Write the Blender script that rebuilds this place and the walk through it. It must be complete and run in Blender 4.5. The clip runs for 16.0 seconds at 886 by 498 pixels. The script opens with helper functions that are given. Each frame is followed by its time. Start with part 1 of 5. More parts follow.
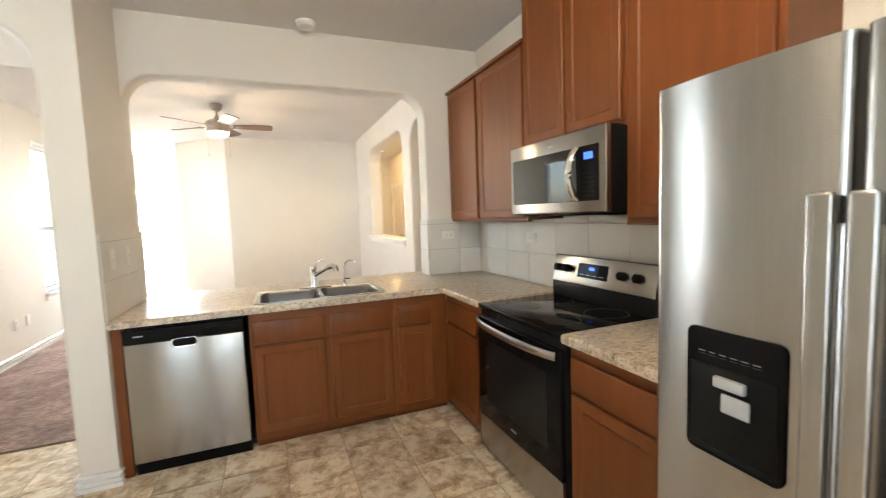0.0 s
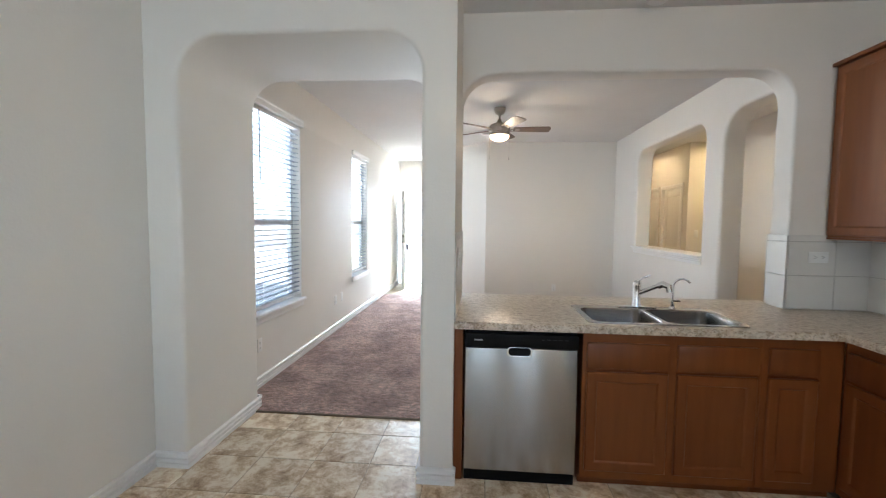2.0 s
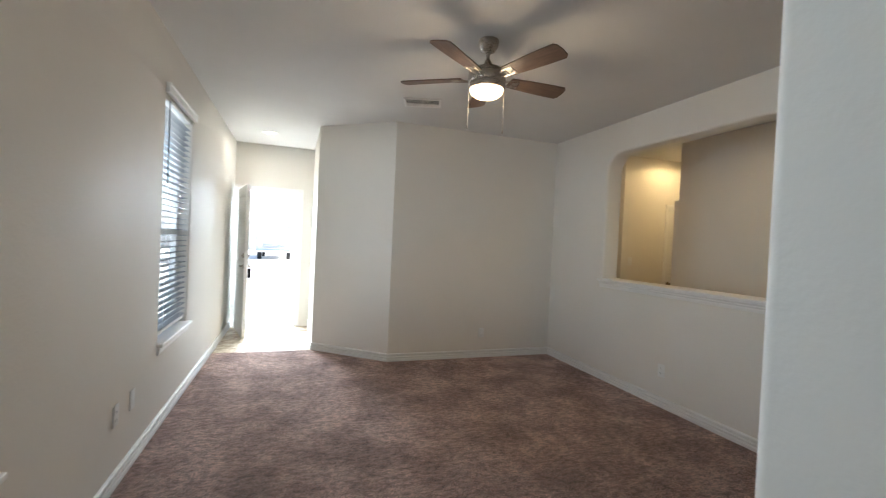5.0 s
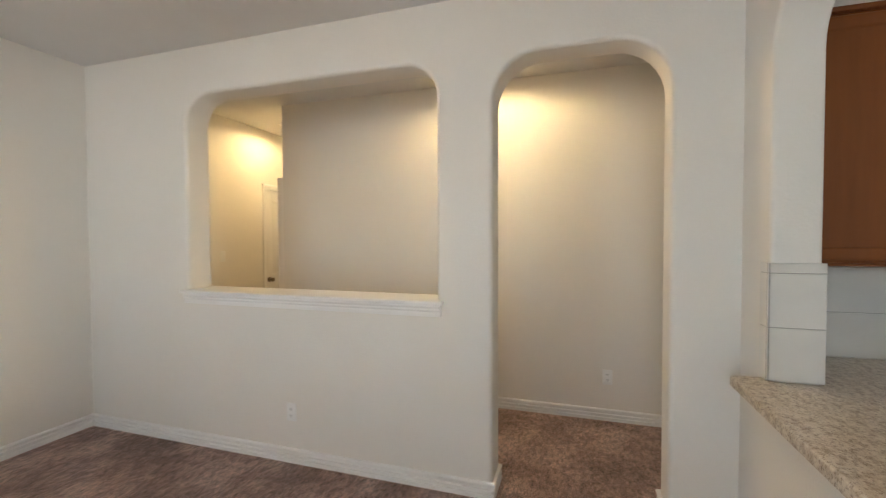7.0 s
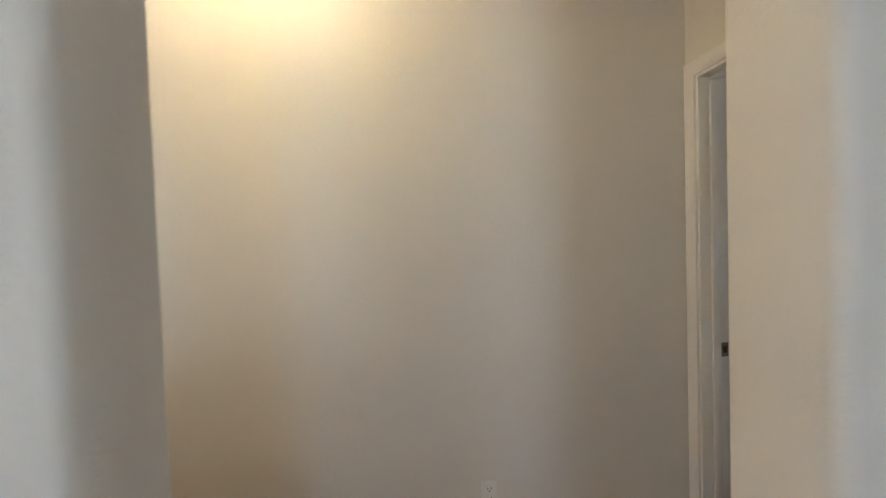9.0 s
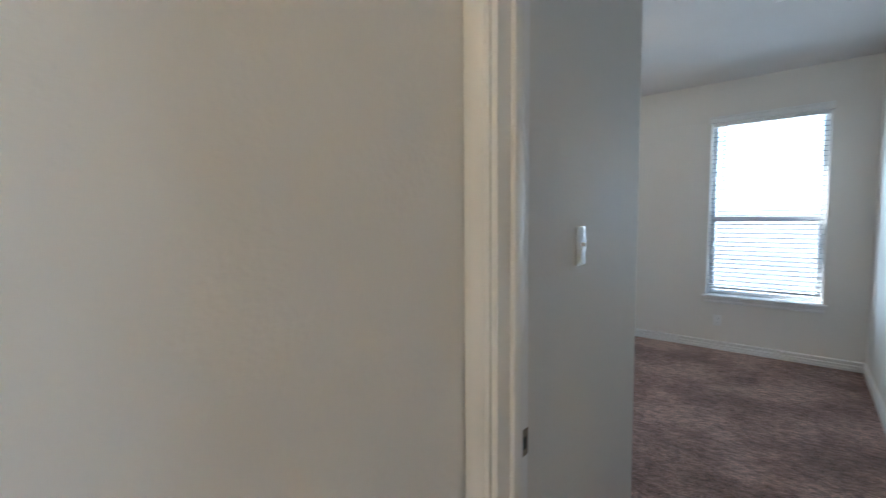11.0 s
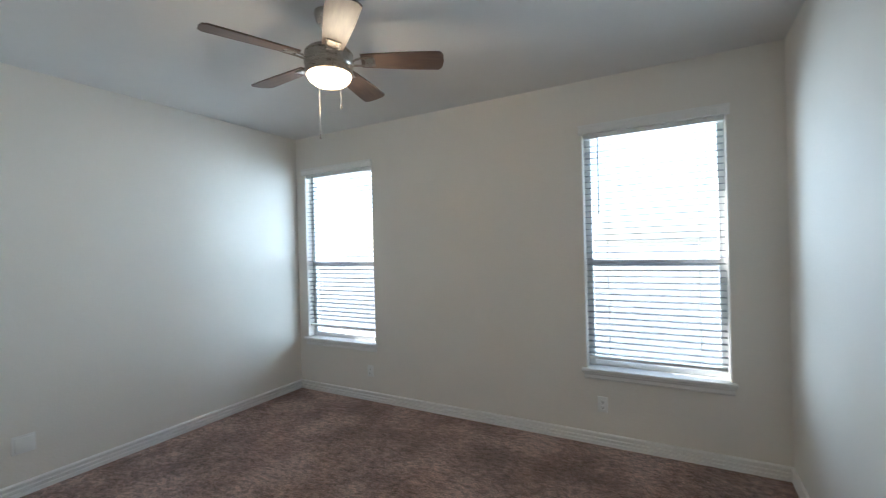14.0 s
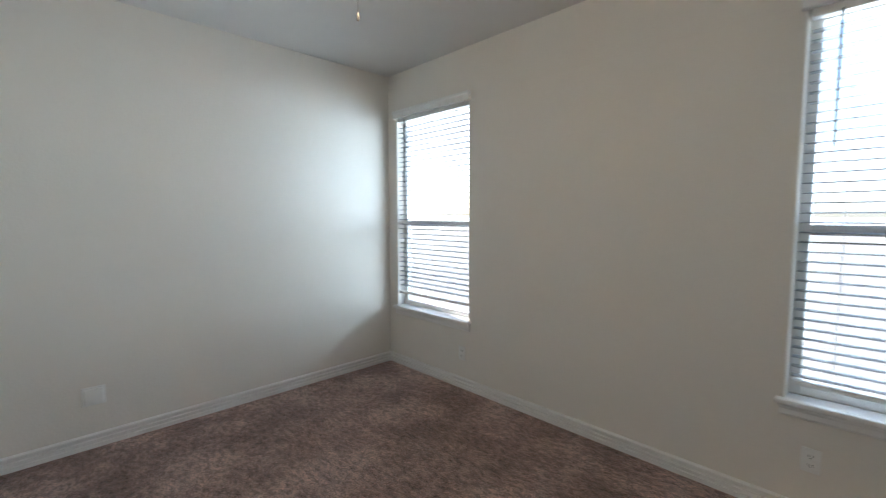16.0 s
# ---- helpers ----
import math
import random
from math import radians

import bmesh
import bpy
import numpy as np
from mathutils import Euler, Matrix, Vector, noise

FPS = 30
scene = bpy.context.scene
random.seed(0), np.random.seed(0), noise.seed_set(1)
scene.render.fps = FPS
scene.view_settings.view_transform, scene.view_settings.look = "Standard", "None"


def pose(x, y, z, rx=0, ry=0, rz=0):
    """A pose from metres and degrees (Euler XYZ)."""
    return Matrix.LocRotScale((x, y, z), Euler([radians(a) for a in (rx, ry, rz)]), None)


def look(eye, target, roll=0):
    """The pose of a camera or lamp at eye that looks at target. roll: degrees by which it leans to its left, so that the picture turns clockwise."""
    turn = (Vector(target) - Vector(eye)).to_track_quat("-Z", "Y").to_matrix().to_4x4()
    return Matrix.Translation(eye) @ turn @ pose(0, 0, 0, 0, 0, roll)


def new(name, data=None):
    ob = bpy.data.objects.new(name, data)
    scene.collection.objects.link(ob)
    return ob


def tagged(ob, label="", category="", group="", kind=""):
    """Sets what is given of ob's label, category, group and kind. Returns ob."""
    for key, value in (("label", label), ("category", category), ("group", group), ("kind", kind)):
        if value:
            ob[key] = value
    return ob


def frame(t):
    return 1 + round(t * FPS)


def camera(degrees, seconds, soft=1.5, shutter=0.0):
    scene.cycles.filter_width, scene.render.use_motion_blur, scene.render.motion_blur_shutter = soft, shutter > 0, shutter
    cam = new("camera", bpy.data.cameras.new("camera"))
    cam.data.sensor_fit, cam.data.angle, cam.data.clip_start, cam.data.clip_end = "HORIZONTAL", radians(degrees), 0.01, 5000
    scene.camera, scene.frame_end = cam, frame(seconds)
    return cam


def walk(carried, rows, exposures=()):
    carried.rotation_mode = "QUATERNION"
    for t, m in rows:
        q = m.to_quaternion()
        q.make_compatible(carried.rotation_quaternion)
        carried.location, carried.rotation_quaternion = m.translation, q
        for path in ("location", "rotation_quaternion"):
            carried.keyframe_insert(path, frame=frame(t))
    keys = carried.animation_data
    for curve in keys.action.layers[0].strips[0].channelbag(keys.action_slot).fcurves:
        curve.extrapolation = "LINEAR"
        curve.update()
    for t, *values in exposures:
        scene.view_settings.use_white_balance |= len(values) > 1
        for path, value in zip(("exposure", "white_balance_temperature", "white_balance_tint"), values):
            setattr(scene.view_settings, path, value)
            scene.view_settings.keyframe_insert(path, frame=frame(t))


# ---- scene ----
# House axes: x to the right of the walk's start, y towards the front door, z up. Living room's right wall is x = 0.
cam = camera(92.5, 16.0, soft=1.1, shutter=0.2)
PATH = [
    (0, (-1.502, -3.317, 1.381), (-0.758, -1.468, 1.218), -2.1),
    (0.5, (-1.537, -3.312, 1.391), (-1.242, -1.341, 1.223), -0.7),
    (1, (-1.637, -3.273, 1.409), (-1.576, -1.278, 1.271), 0.3),
    (1.5, (-1.913, -3.099, 1.423), (-2.033, -1.107, 1.285), 0.3),
    (2, (-2.205, -2.823, 1.399), (-2.379, -0.835, 1.272), 0.6),
    (2.5, (-2.537, -2.454, 1.421), (-2.715, -0.466, 1.285), 1.4),
    (3, (-2.847, -2.039, 1.398), (-2.948, -0.046, 1.261), -0.4),
    (3.2, (-2.890, -1.871, 1.39), (-2.866, 0.123, 1.249), -0.5),
    (4.2, (-3.16, -0.98, 1.39), (-2.92, 1.0, 1.33), 0.8),
    (5.3, (-3.15, -0.05, 1.398), (-2.244, 1.733, 1.392), 1.8),
    (5.5, (-3.093, 0.115, 1.375), (-1.997, 1.788, 1.378), 0.5),
    (6, (-2.912, 0.411, 1.406), (-1.303, 1.594, 1.292), 0.0),
    (6.5, (-2.629, 0.673, 1.442), (-0.892, 1.657, 1.332), -0.8),
    (7, (-2.256, 0.881, 1.443), (-0.352, 1.491, 1.389), -0.2),
    (7.5, (-1.798, 0.996, 1.426), (0.189, 1.215, 1.374), -0.6),
    (8, (-1.363, 1.015, 1.452), (0.629, 1.188, 1.405), -0.2),
    (9.0, (-0.45, 0.98, 1.42), (1.53, 0.80, 1.36), -1.8),
    (9.7, (0.07, 0.87, 1.37), (1.96, 0.28, 1.27), -2.8),
    (10.3, (0.429, 0.72, 1.34), (2.212, -0.176, 1.206), -3.6),
    (10.5, (0.537, 0.649, 1.35), (2.259, -0.356, 1.178), -2.5),
    (11, (0.741, 0.449, 1.395), (2.037, -1.068, 1.252), -0.5),
    (11.5, (0.819, 0.123, 1.395), (1.394, -1.788, 1.271), -0.6),
    (12, (0.828, -0.182, 1.44), (1.077, -2.163, 1.298), -1.4),
    (12.5, (0.851, -0.553, 1.456), (1.113, -2.53, 1.304), -1.3),
    (13, (0.859, -0.89, 1.403), (1.242, -2.847, 1.251), -2.2),
    (13.5, (0.881, -1.16, 1.448), (1.487, -3.062, 1.332), -3.8),
    (14, (0.883, -1.386, 1.515), (1.854, -3.134, 1.507), -1.5),
    (14.5, (0.946, -1.43, 1.502), (2.201, -2.988, 1.516), 0.1),
    (15, (0.949, -1.62, 1.454), (2.178, -3.195, 1.373), 0.6),
    (15.5, (1.058, -1.952, 1.456), (2.167, -3.612, 1.324), 0.3),
    (16, (1.241, -2.204, 1.434), (2.669, -3.595, 1.278), -0.1),
]
walk(cam, [(t, look(e, g, r)) for t, e, g, r in PATH], [
    (0.0, 3.4, 6600, 9), (1.0, 3.0, 5950, 9), (1.5, 2.75, 5800, 9), (2.2, 2.58, 5700, 9), (3.0, 2.15, 5700, 9), (5.3, 1.75, 6200, 8), (6.0, 2.05, 6600, 10), (6.5, 2.45, 6350, 10),
    (7.0, 2.5, 6200, 9), (8.2, 2.3, 5800, 8), (10.3, 2.45, 5400, 8), (11.0, 2.58, 5100, 7), (11.6, 2.8, 5050, 7), (12.5, 2.95, 5300, 7), (14.0, 2.38, 5550, 7), (16.0, 2.35, 5850, 9)])

# ---- world, sun, large lights ----
world = bpy.data.worlds.new("sky")
scene.world = world
world.use_nodes = True
wn = world.node_tree.nodes
sky = wn.new("ShaderNodeTexSky")
sky.sky_type = 'NISHITA'
sky.sun_disc = False
sky.sun_elevation, sky.sun_rotation = radians(42), radians(97)
sky.air_density, sky.dust_density = 1.0, 2.0
wn["Background"].inputs["Strength"].default_value = 0.15
world.node_tree.links.new(sky.outputs[0], wn["Background"].inputs["Color"])
sun_lamp = bpy.data.lights.new("sun", 'SUN')
sun_lamp.energy, sun_lamp.angle, sun_lamp.color = 5.0, radians(0.6), (1.0, 0.95, 0.88)
sun = new("sun", sun_lamp)
sun.matrix_world = look((38, -5, 34.5), (0, 0, 0))


def area_lamp(name, eye, target, w, h, watts, colour):
    data = bpy.data.lights.new(name, 'AREA')
    data.shape, data.size, data.size_y, data.energy, data.color = 'RECTANGLE', w, h, watts, colour
    ob = new(name, data)
    ob.matrix_world = look(eye, target)
    return ob


DAY = (0.86, 0.95, 1.0)
YF_DOOR = 6.61
# sky light falling on each window, broad and low, so that it passes between the slats
BLUE_DAY = (0.78, 0.93, 1.0)
for wx, wy, ox, oy, wide, watts, tone in ((-4.17, 0.90, -2.2, 0.0, 4.2, 58, DAY), (-4.17, 3.49, -2.2, 0.0, 4.2, 46, DAY), (1.05, -4.86, -0.5, -2.2, 2.6, 46, BLUE_DAY),
                                          (3.975, -4.86, -0.6, -2.2, 3.0, 72, BLUE_DAY), (-2.85, -4.86, 0.0, -2.2, 4.2, 22, DAY), (-1.45, -4.86, 0.0, -2.2, 4.2, 22, DAY)):
    area_lamp("window_daylight", (wx + ox, wy + oy, 1.3), (wx, wy, 1.45), wide, 2.2, watts, tone)
area_lamp("door_daylight", (-3.45, YF_DOOR + 1.6, 2.3), (-3.4, YF_DOOR - 1.2, 0.3), 1.8, 1.6, 190, DAY)


def point_lamp(name, at, watts, colour, radius):
    data = bpy.data.lights.new(name, 'POINT')
    data.energy, data.color, data.shadow_soft_size = watts, colour, radius
    ob = new(name, data)
    ob.location = at
    return ob


WARM = (1.0, 0.76, 0.50)

# ---- materials ----
def nodes_of(name):
    m = bpy.data.materials.new(name)
    m.use_nodes = True
    nt = m.node_tree
    return m, nt, nt.nodes["Principled BSDF"]


def ramp(nt, fac, stops):
    r = nt.nodes.new("ShaderNodeValToRGB")
    r.color_ramp.elements[0].position, r.color_ramp.elements[0].color = stops[0][0], (*stops[0][1], 1)
    r.color_ramp.elements[1].position, r.color_ramp.elements[1].color = stops[-1][0], (*stops[-1][1], 1)
    for p, c in stops[1:-1]:
        e = r.color_ramp.elements.new(p)
        e.color = (*c, 1)
    nt.links.new(fac, r.inputs[0])
    return r.outputs[0]


def tex(nt, scale, detail=4.0, rough=0.55, stretch=(1, 1, 1), kind="ShaderNodeTexNoise", space="Object"):
    c = nt.nodes.new("ShaderNodeTexCoord")
    mp = nt.nodes.new("ShaderNodeMapping")
    mp.inputs["Scale"].default_value = stretch
    nt.links.new(c.outputs[space], mp.inputs[0])
    n = nt.nodes.new(kind)
    n.inputs["Scale"].default_value = scale
    if kind == "ShaderNodeTexNoise":
        n.inputs["Detail"].default_value, n.inputs["Roughness"].default_value = detail, rough
    nt.links.new(mp.outputs[0], n.inputs["Vector"])
    return n


def bump(nt, bsdf, height, strength, distance):
    b = nt.nodes.new("ShaderNodeBump")
    b.inputs["Strength"].default_value, b.inputs["Distance"].default_value = strength, distance
    nt.links.new(height, b.inputs["Height"])
    nt.links.new(b.outputs[0], bsdf.inputs["Normal"])


def mat(name, a, b=None, rough=0.5, metal=0.0, scale=8.0, stretch=(1, 1, 1), bump_scale=0, bump_strength=0.2, bump_dist=0.002, spec=0.5, coat=0.0, rvar=0.08):
    """A surface of two near colours over a broad noise, with gloss that varies and a fine relief."""
    m, nt, s = nodes_of(name)
    n = tex(nt, scale, stretch=stretch)
    b = b or tuple(c * 0.9 for c in a)
    nt.links.new(ramp(nt, n.outputs["Fac"], [(0.3, a), (0.7, b)]), s.inputs["Base Color"])
    rr = nt.nodes.new("ShaderNodeMapRange")
    rr.inputs["To Min"].default_value, rr.inputs["To Max"].default_value = max(0.02, rough - rvar), min(1, rough + rvar)
    nt.links.new(n.outputs["Fac"], rr.inputs["Value"])
    nt.links.new(rr.outputs[0], s.inputs["Roughness"])
    s.inputs["Metallic"].default_value, s.inputs["Specular IOR Level"].default_value = metal, spec
    s.inputs["Coat Weight"].default_value = coat
    if bump_scale:
        f = tex(nt, bump_scale, detail=3, stretch=stretch)
        bump(nt, s, f.outputs["Fac"], bump_strength, bump_dist)
    return m


def glow(name, colour, strength):
    m, nt, s = nodes_of(name)
    s.inputs["Base Color"].default_value = (*colour, 1)
    s.inputs["Emission Color"].default_value, s.inputs["Emission Strength"].default_value = (*colour, 1), strength
    return m


PAINT = mat("wall_paint", (0.76, 0.73, 0.675), (0.735, 0.705, 0.65), 0.62, scale=1.3, bump_scale=70, bump_strength=0.28, bump_dist=0.004, spec=0.3)
CEIL = mat("ceiling_paint", (0.72, 0.71, 0.69), (0.69, 0.68, 0.66), 0.8, scale=2, bump_scale=90, bump_strength=0.25, bump_dist=0.004, spec=0.2)
TRIM = mat("white_trim_paint", (0.82, 0.81, 0.79), (0.79, 0.78, 0.76), 0.35, scale=6, bump_scale=25, bump_strength=0.05)
DOORW = mat("white_door_paint", (0.80, 0.79, 0.77), (0.77, 0.76, 0.74), 0.55, scale=3, stretch=(6, 6, 0.6), bump_scale=40, bump_strength=0.06)
PLASTIC = mat("white_plastic", (0.80, 0.80, 0.78), (0.77, 0.77, 0.75), 0.35, scale=20)
DARKSLOT = mat("dark_slot", (0.03, 0.03, 0.03), None, 0.6)
CHROME = mat("chrome", (0.78, 0.78, 0.78), (0.70, 0.70, 0.70), 0.12, 1.0, scale=30, rvar=0.04)
NICKEL = mat("brushed_nickel", (0.44, 0.40, 0.35), (0.38, 0.35, 0.31), 0.28, 1.0, scale=40, stretch=(1, 1, 20))
BRONZE = mat("aged_nickel_knob", (0.28, 0.23, 0.17), (0.20, 0.16, 0.12), 0.3, 1.0, scale=20)
BLACK = mat("black_enamel", (0.012, 0.012, 0.013), (0.018, 0.018, 0.019), 0.2, scale=6, rvar=0.05, spec=0.08)
GLASSBLK = mat("black_glass", (0.006, 0.006, 0.007), (0.008, 0.008, 0.009), 0.05, scale=4, rvar=0.02, spec=0.09)
BLACKPL = mat("black_plastic", (0.008, 0.008, 0.009), (0.011, 0.011, 0.011), 0.35, scale=20, spec=0.07)
GREYPL = mat("grey_plastic", (0.42, 0.43, 0.44), (0.36, 0.37, 0.38), 0.4, scale=20)
RUBBER = mat("dark_rubber", (0.025, 0.025, 0.025), None, 0.8)
DISPLAY = glow("blue_display", (0.03, 0.10, 1.0), 0.35)
MWGLASS = mat("tinted_oven_glass", (0.010, 0.011, 0.012), (0.012, 0.013, 0.014), 0.04, scale=4, rvar=0.01, spec=0.6)
DARKGREY = mat("dark_grey_print_and_shade", (0.045, 0.045, 0.045), None, 0.4)
BOWL = glow("lit_frosted_glass", (1.0, 0.72, 0.42), 1.6)
CANGLOW = glow("lit_downlight_lens", (1.0, 0.88, 0.7), 3.0)
CONCRETE = mat("sunlit_concrete", (0.66, 0.64, 0.60), (0.60, 0.58, 0.55), 0.9, scale=1.5, bump_scale=60)
ASPHALT = mat("asphalt", (0.22, 0.22, 0.21), (0.18, 0.18, 0.18), 0.9, scale=4, bump_scale=80)
GRASS = mat("dry_bare_ground", (0.30, 0.28, 0.25), (0.24, 0.225, 0.20), 0.9, scale=5, bump_scale=60, bump_strength=0.6, bump_dist=0.03)
BRICKW = mat("pale_facade", (0.72, 0.69, 0.64), (0.66, 0.63, 0.58), 0.8, scale=3)
ROOFM = mat("grey_shingle", (0.30, 0.29, 0.28), (0.25, 0.24, 0.24), 0.9, scale=8, bump_scale=30)
GLASSY = mat("dark_window_glass", (0.08, 0.10, 0.12), None, 0.08, scale=3)
TRUCKP = mat("silver_car_paint", (0.74, 0.75, 0.77), (0.70, 0.71, 0.73), 0.25, 0.4, scale=2, coat=0.6)


def wood_mat(name, a, b, c, rough, along=(14, 14, 1.2), coat=0.15):
    m, nt, s = nodes_of(name)
    info = nt.nodes.new("ShaderNodeObjectInfo")
    n = tex(nt, 2.2, detail=6, rough=0.6, stretch=along)
    add = nt.nodes.new("ShaderNodeMath")
    add.operation = 'MULTIPLY_ADD'
    add.inputs[1].default_value, add.inputs[2].default_value = 0.16, -0.08
    nt.links.new(info.outputs["Random"], add.inputs[0])
    ad2 = nt.nodes.new("ShaderNodeMath")
    ad2.operation = 'ADD'
    nt.links.new(n.outputs["Fac"], ad2.inputs[0])
    nt.links.new(add.outputs[0], ad2.inputs[1])
    nt.links.new(ramp(nt, ad2.outputs[0], [(0.25, a), (0.5, b), (0.75, c)]), s.inputs["Base Color"])
    s.inputs["Roughness"].default_value, s.inputs["Coat Weight"].default_value = rough, coat
    s.inputs["Coat Roughness"].default_value, s.inputs["Specular IOR Level"].default_value = 0.25, 0.38
    f = tex(nt, 60, detail=2, stretch=(along[0] / 10, along[1] / 10, along[2] / 10))
    bump(nt, s, f.outputs["Fac"], 0.06, 0.002)
    return m


CABWOOD = wood_mat("stained_maple", (0.200, 0.062, 0.0142), (0.180, 0.054, 0.0122), (0.155, 0.045, 0.0100), 0.40, along=(9, 9, 0.9), coat=0.0)
BLADE = wood_mat("walnut_blade", (0.16, 0.105, 0.075), (0.115, 0.075, 0.055), (0.08, 0.05, 0.04), 0.5, along=(3, 22, 22))


def steel_mat(name, stretch, turn=0.0, a=(0.46, 0.455, 0.44), b=(0.40, 0.395, 0.385)):
    m, nt, s = nodes_of(name)
    n = tex(nt, 3, detail=8, rough=0.7, stretch=stretch)
    nt.links.new(ramp(nt, n.outputs["Fac"], [(0.3, a), (0.7, b)]), s.inputs["Base Color"])
    s.inputs["Metallic"].default_value, s.inputs["Roughness"].default_value = 1.0, 0.27
    s.inputs["Anisotropic"].default_value, s.inputs["Anisotropic Rotation"].default_value = 0.85, turn
    f = tex(nt, 2, detail=2)
    bump(nt, s, f.outputs["Fac"], 0.10, 0.02)
    return m


STEEL = steel_mat("brushed_steel", (1, 60, 1))
# bowl steel: darker than the rim, with its shade and dark reflections in the colour
SINKSTEEL = steel_mat("shaded_sink_steel", (1, 60, 1), 0.0, (0.22, 0.205, 0.185), (0.17, 0.16, 0.145))
STEELT = steel_mat("brushed_steel_door", (60, 60, 1), 0.25)


def granite_laminate():
    m, nt, s = nodes_of("granite_laminate")
    big = tex(nt, 24, detail=6, rough=0.72, stretch=(1.0, 1.6, 1))
    fine = tex(nt, 95, detail=3, rough=0.75)
    c1 = ramp(nt, big.outputs["Fac"], [(0.30, (0.22, 0.155, 0.10)), (0.43, (0.47, 0.39, 0.295)), (0.56, (0.66, 0.59, 0.49)), (0.74, (0.46, 0.40, 0.32))])
    c2 = ramp(nt, fine.outputs["Fac"], [(0.36, (0.30, 0.24, 0.19)), (0.5, (1, 1, 1)), (0.66, (1.0, 1.0, 1.0))])
    mx = nt.nodes.new("ShaderNodeMixRGB")
    mx.blend_type = 'MULTIPLY'
    mx.inputs[0].default_value = 0.75
    nt.links.new(c1, mx.inputs[1])
    nt.links.new(c2, mx.inputs[2])
    nt.links.new(mx.outputs[0], s.inputs["Base Color"])
    s.inputs["Roughness"].default_value = 0.28
    bump(nt, s, fine.outputs["Fac"], 0.05, 0.001)
    return m


GRANITE = granite_laminate()


def carpet_mat():
    m, nt, s = nodes_of("cut_pile_carpet")
    big = tex(nt, 2.3, detail=5, rough=0.65)
    tuft = tex(nt, 95, detail=4, rough=0.8)
    c1 = ramp(nt, big.outputs["Fac"], [(0.38, (0.38, 0.235, 0.195)), (0.50, (0.55, 0.355, 0.298)), (0.60, (0.74, 0.51, 0.44))])
    c2 = ramp(nt, tuft.outputs["Fac"], [(0.36, (0.30, 0.29, 0.28)), (0.62, (1.3, 1.3, 1.3))])
    mx = nt.nodes.new("ShaderNodeMixRGB")
    mx.blend_type = 'MULTIPLY'
    mx.inputs[0].default_value = 0.95
    nt.links.new(c1, mx.inputs[1])
    nt.links.new(c2, mx.inputs[2])
    nt.links.new(mx.outputs[0], s.inputs["Base Color"])
    s.inputs["Roughness"].default_value = 0.95
    s.inputs["Specular IOR Level"].default_value = 0.1
    s.inputs["Sheen Weight"].default_value, s.inputs["Sheen Roughness"].default_value = 0.3, 0.5
    mid = tex(nt, 21, detail=5, rough=0.72, stretch=(1.0, 1.7, 1))
    c3 = ramp(nt, mid.outputs["Fac"], [(0.38, (0.34, 0.32, 0.31)), (0.58, (1.22, 1.22, 1.22))])
    mx2 = nt.nodes.new("ShaderNodeMixRGB")
    mx2.blend_type = 'MULTIPLY'
    mx2.inputs[0].default_value = 0.72
    nt.links.new(mx.outputs[0], mx2.inputs[1])
    nt.links.new(c3, mx2.inputs[2])
    nt.links.new(mx2.outputs[0], s.inputs["Base Color"])
    ad = nt.nodes.new("ShaderNodeMath")
    ad.operation = 'ADD'
    nt.links.new(tuft.outputs["Fac"], ad.inputs[0])
    nt.links.new(mid.outputs["Fac"], ad.inputs[1])
    bump(nt, s, ad.outputs[0], 1.0, 0.022)
    return m


CARPET = carpet_mat()


def stone_vinyl():
    m, nt, s = nodes_of("stone_look_vinyl")
    info = nt.nodes.new("ShaderNodeObjectInfo")
    c = nt.nodes.new("ShaderNodeTexCoord")
    off = nt.nodes.new("ShaderNodeVectorMath")
    off.operation = 'MULTIPLY_ADD'
    comb = nt.nodes.new("ShaderNodeCombineXYZ")
    for k in (0, 1):
        nt.links.new(info.outputs["Random"], comb.inputs[k])
    off.inputs[1].default_value = (37, 53, 11)
    nt.links.new(comb.outputs[0], off.inputs[0])
    nt.links.new(c.outputs["Object"], off.inputs[2])
    n = nt.nodes.new("ShaderNodeTexNoise")
    n.inputs["Scale"].default_value, n.inputs["Detail"].default_value, n.inputs["Roughness"].default_value = 9, 9, 0.74
    n.inputs["Distortion"].default_value = 0.25
    nt.links.new(off.outputs[0], n.inputs["Vector"])
    c1 = ramp(nt, n.outputs["Fac"], [(0.32, (0.24, 0.145, 0.080)), (0.41, (0.46, 0.335, 0.205)), (0.49, (0.64, 0.51, 0.355)), (0.555, (0.80, 0.715, 0.575)), (0.66, (0.85, 0.785, 0.665))])
    hs = nt.nodes.new("ShaderNodeHueSaturation")
    mr = nt.nodes.new("ShaderNodeMapRange")
    mr.inputs["To Min"].default_value, mr.inputs["To Max"].default_value = 0.86, 1.12
    nt.links.new(info.outputs["Random"], mr.inputs["Value"])
    nt.links.new(mr.outputs[0], hs.inputs["Value"])
    nt.links.new(c1, hs.inputs["Color"])
    nt.links.new(hs.outputs[0], s.inputs["Base Color"])
    s.inputs["Roughness"].default_value = 0.38
    bump(nt, s, n.outputs["Fac"], 0.12, 0.003)
    return m


VINYL = stone_vinyl()
GROUT = mat("vinyl_joint", (0.40, 0.32, 0.23), (0.33, 0.26, 0.18), 0.7, scale=10)


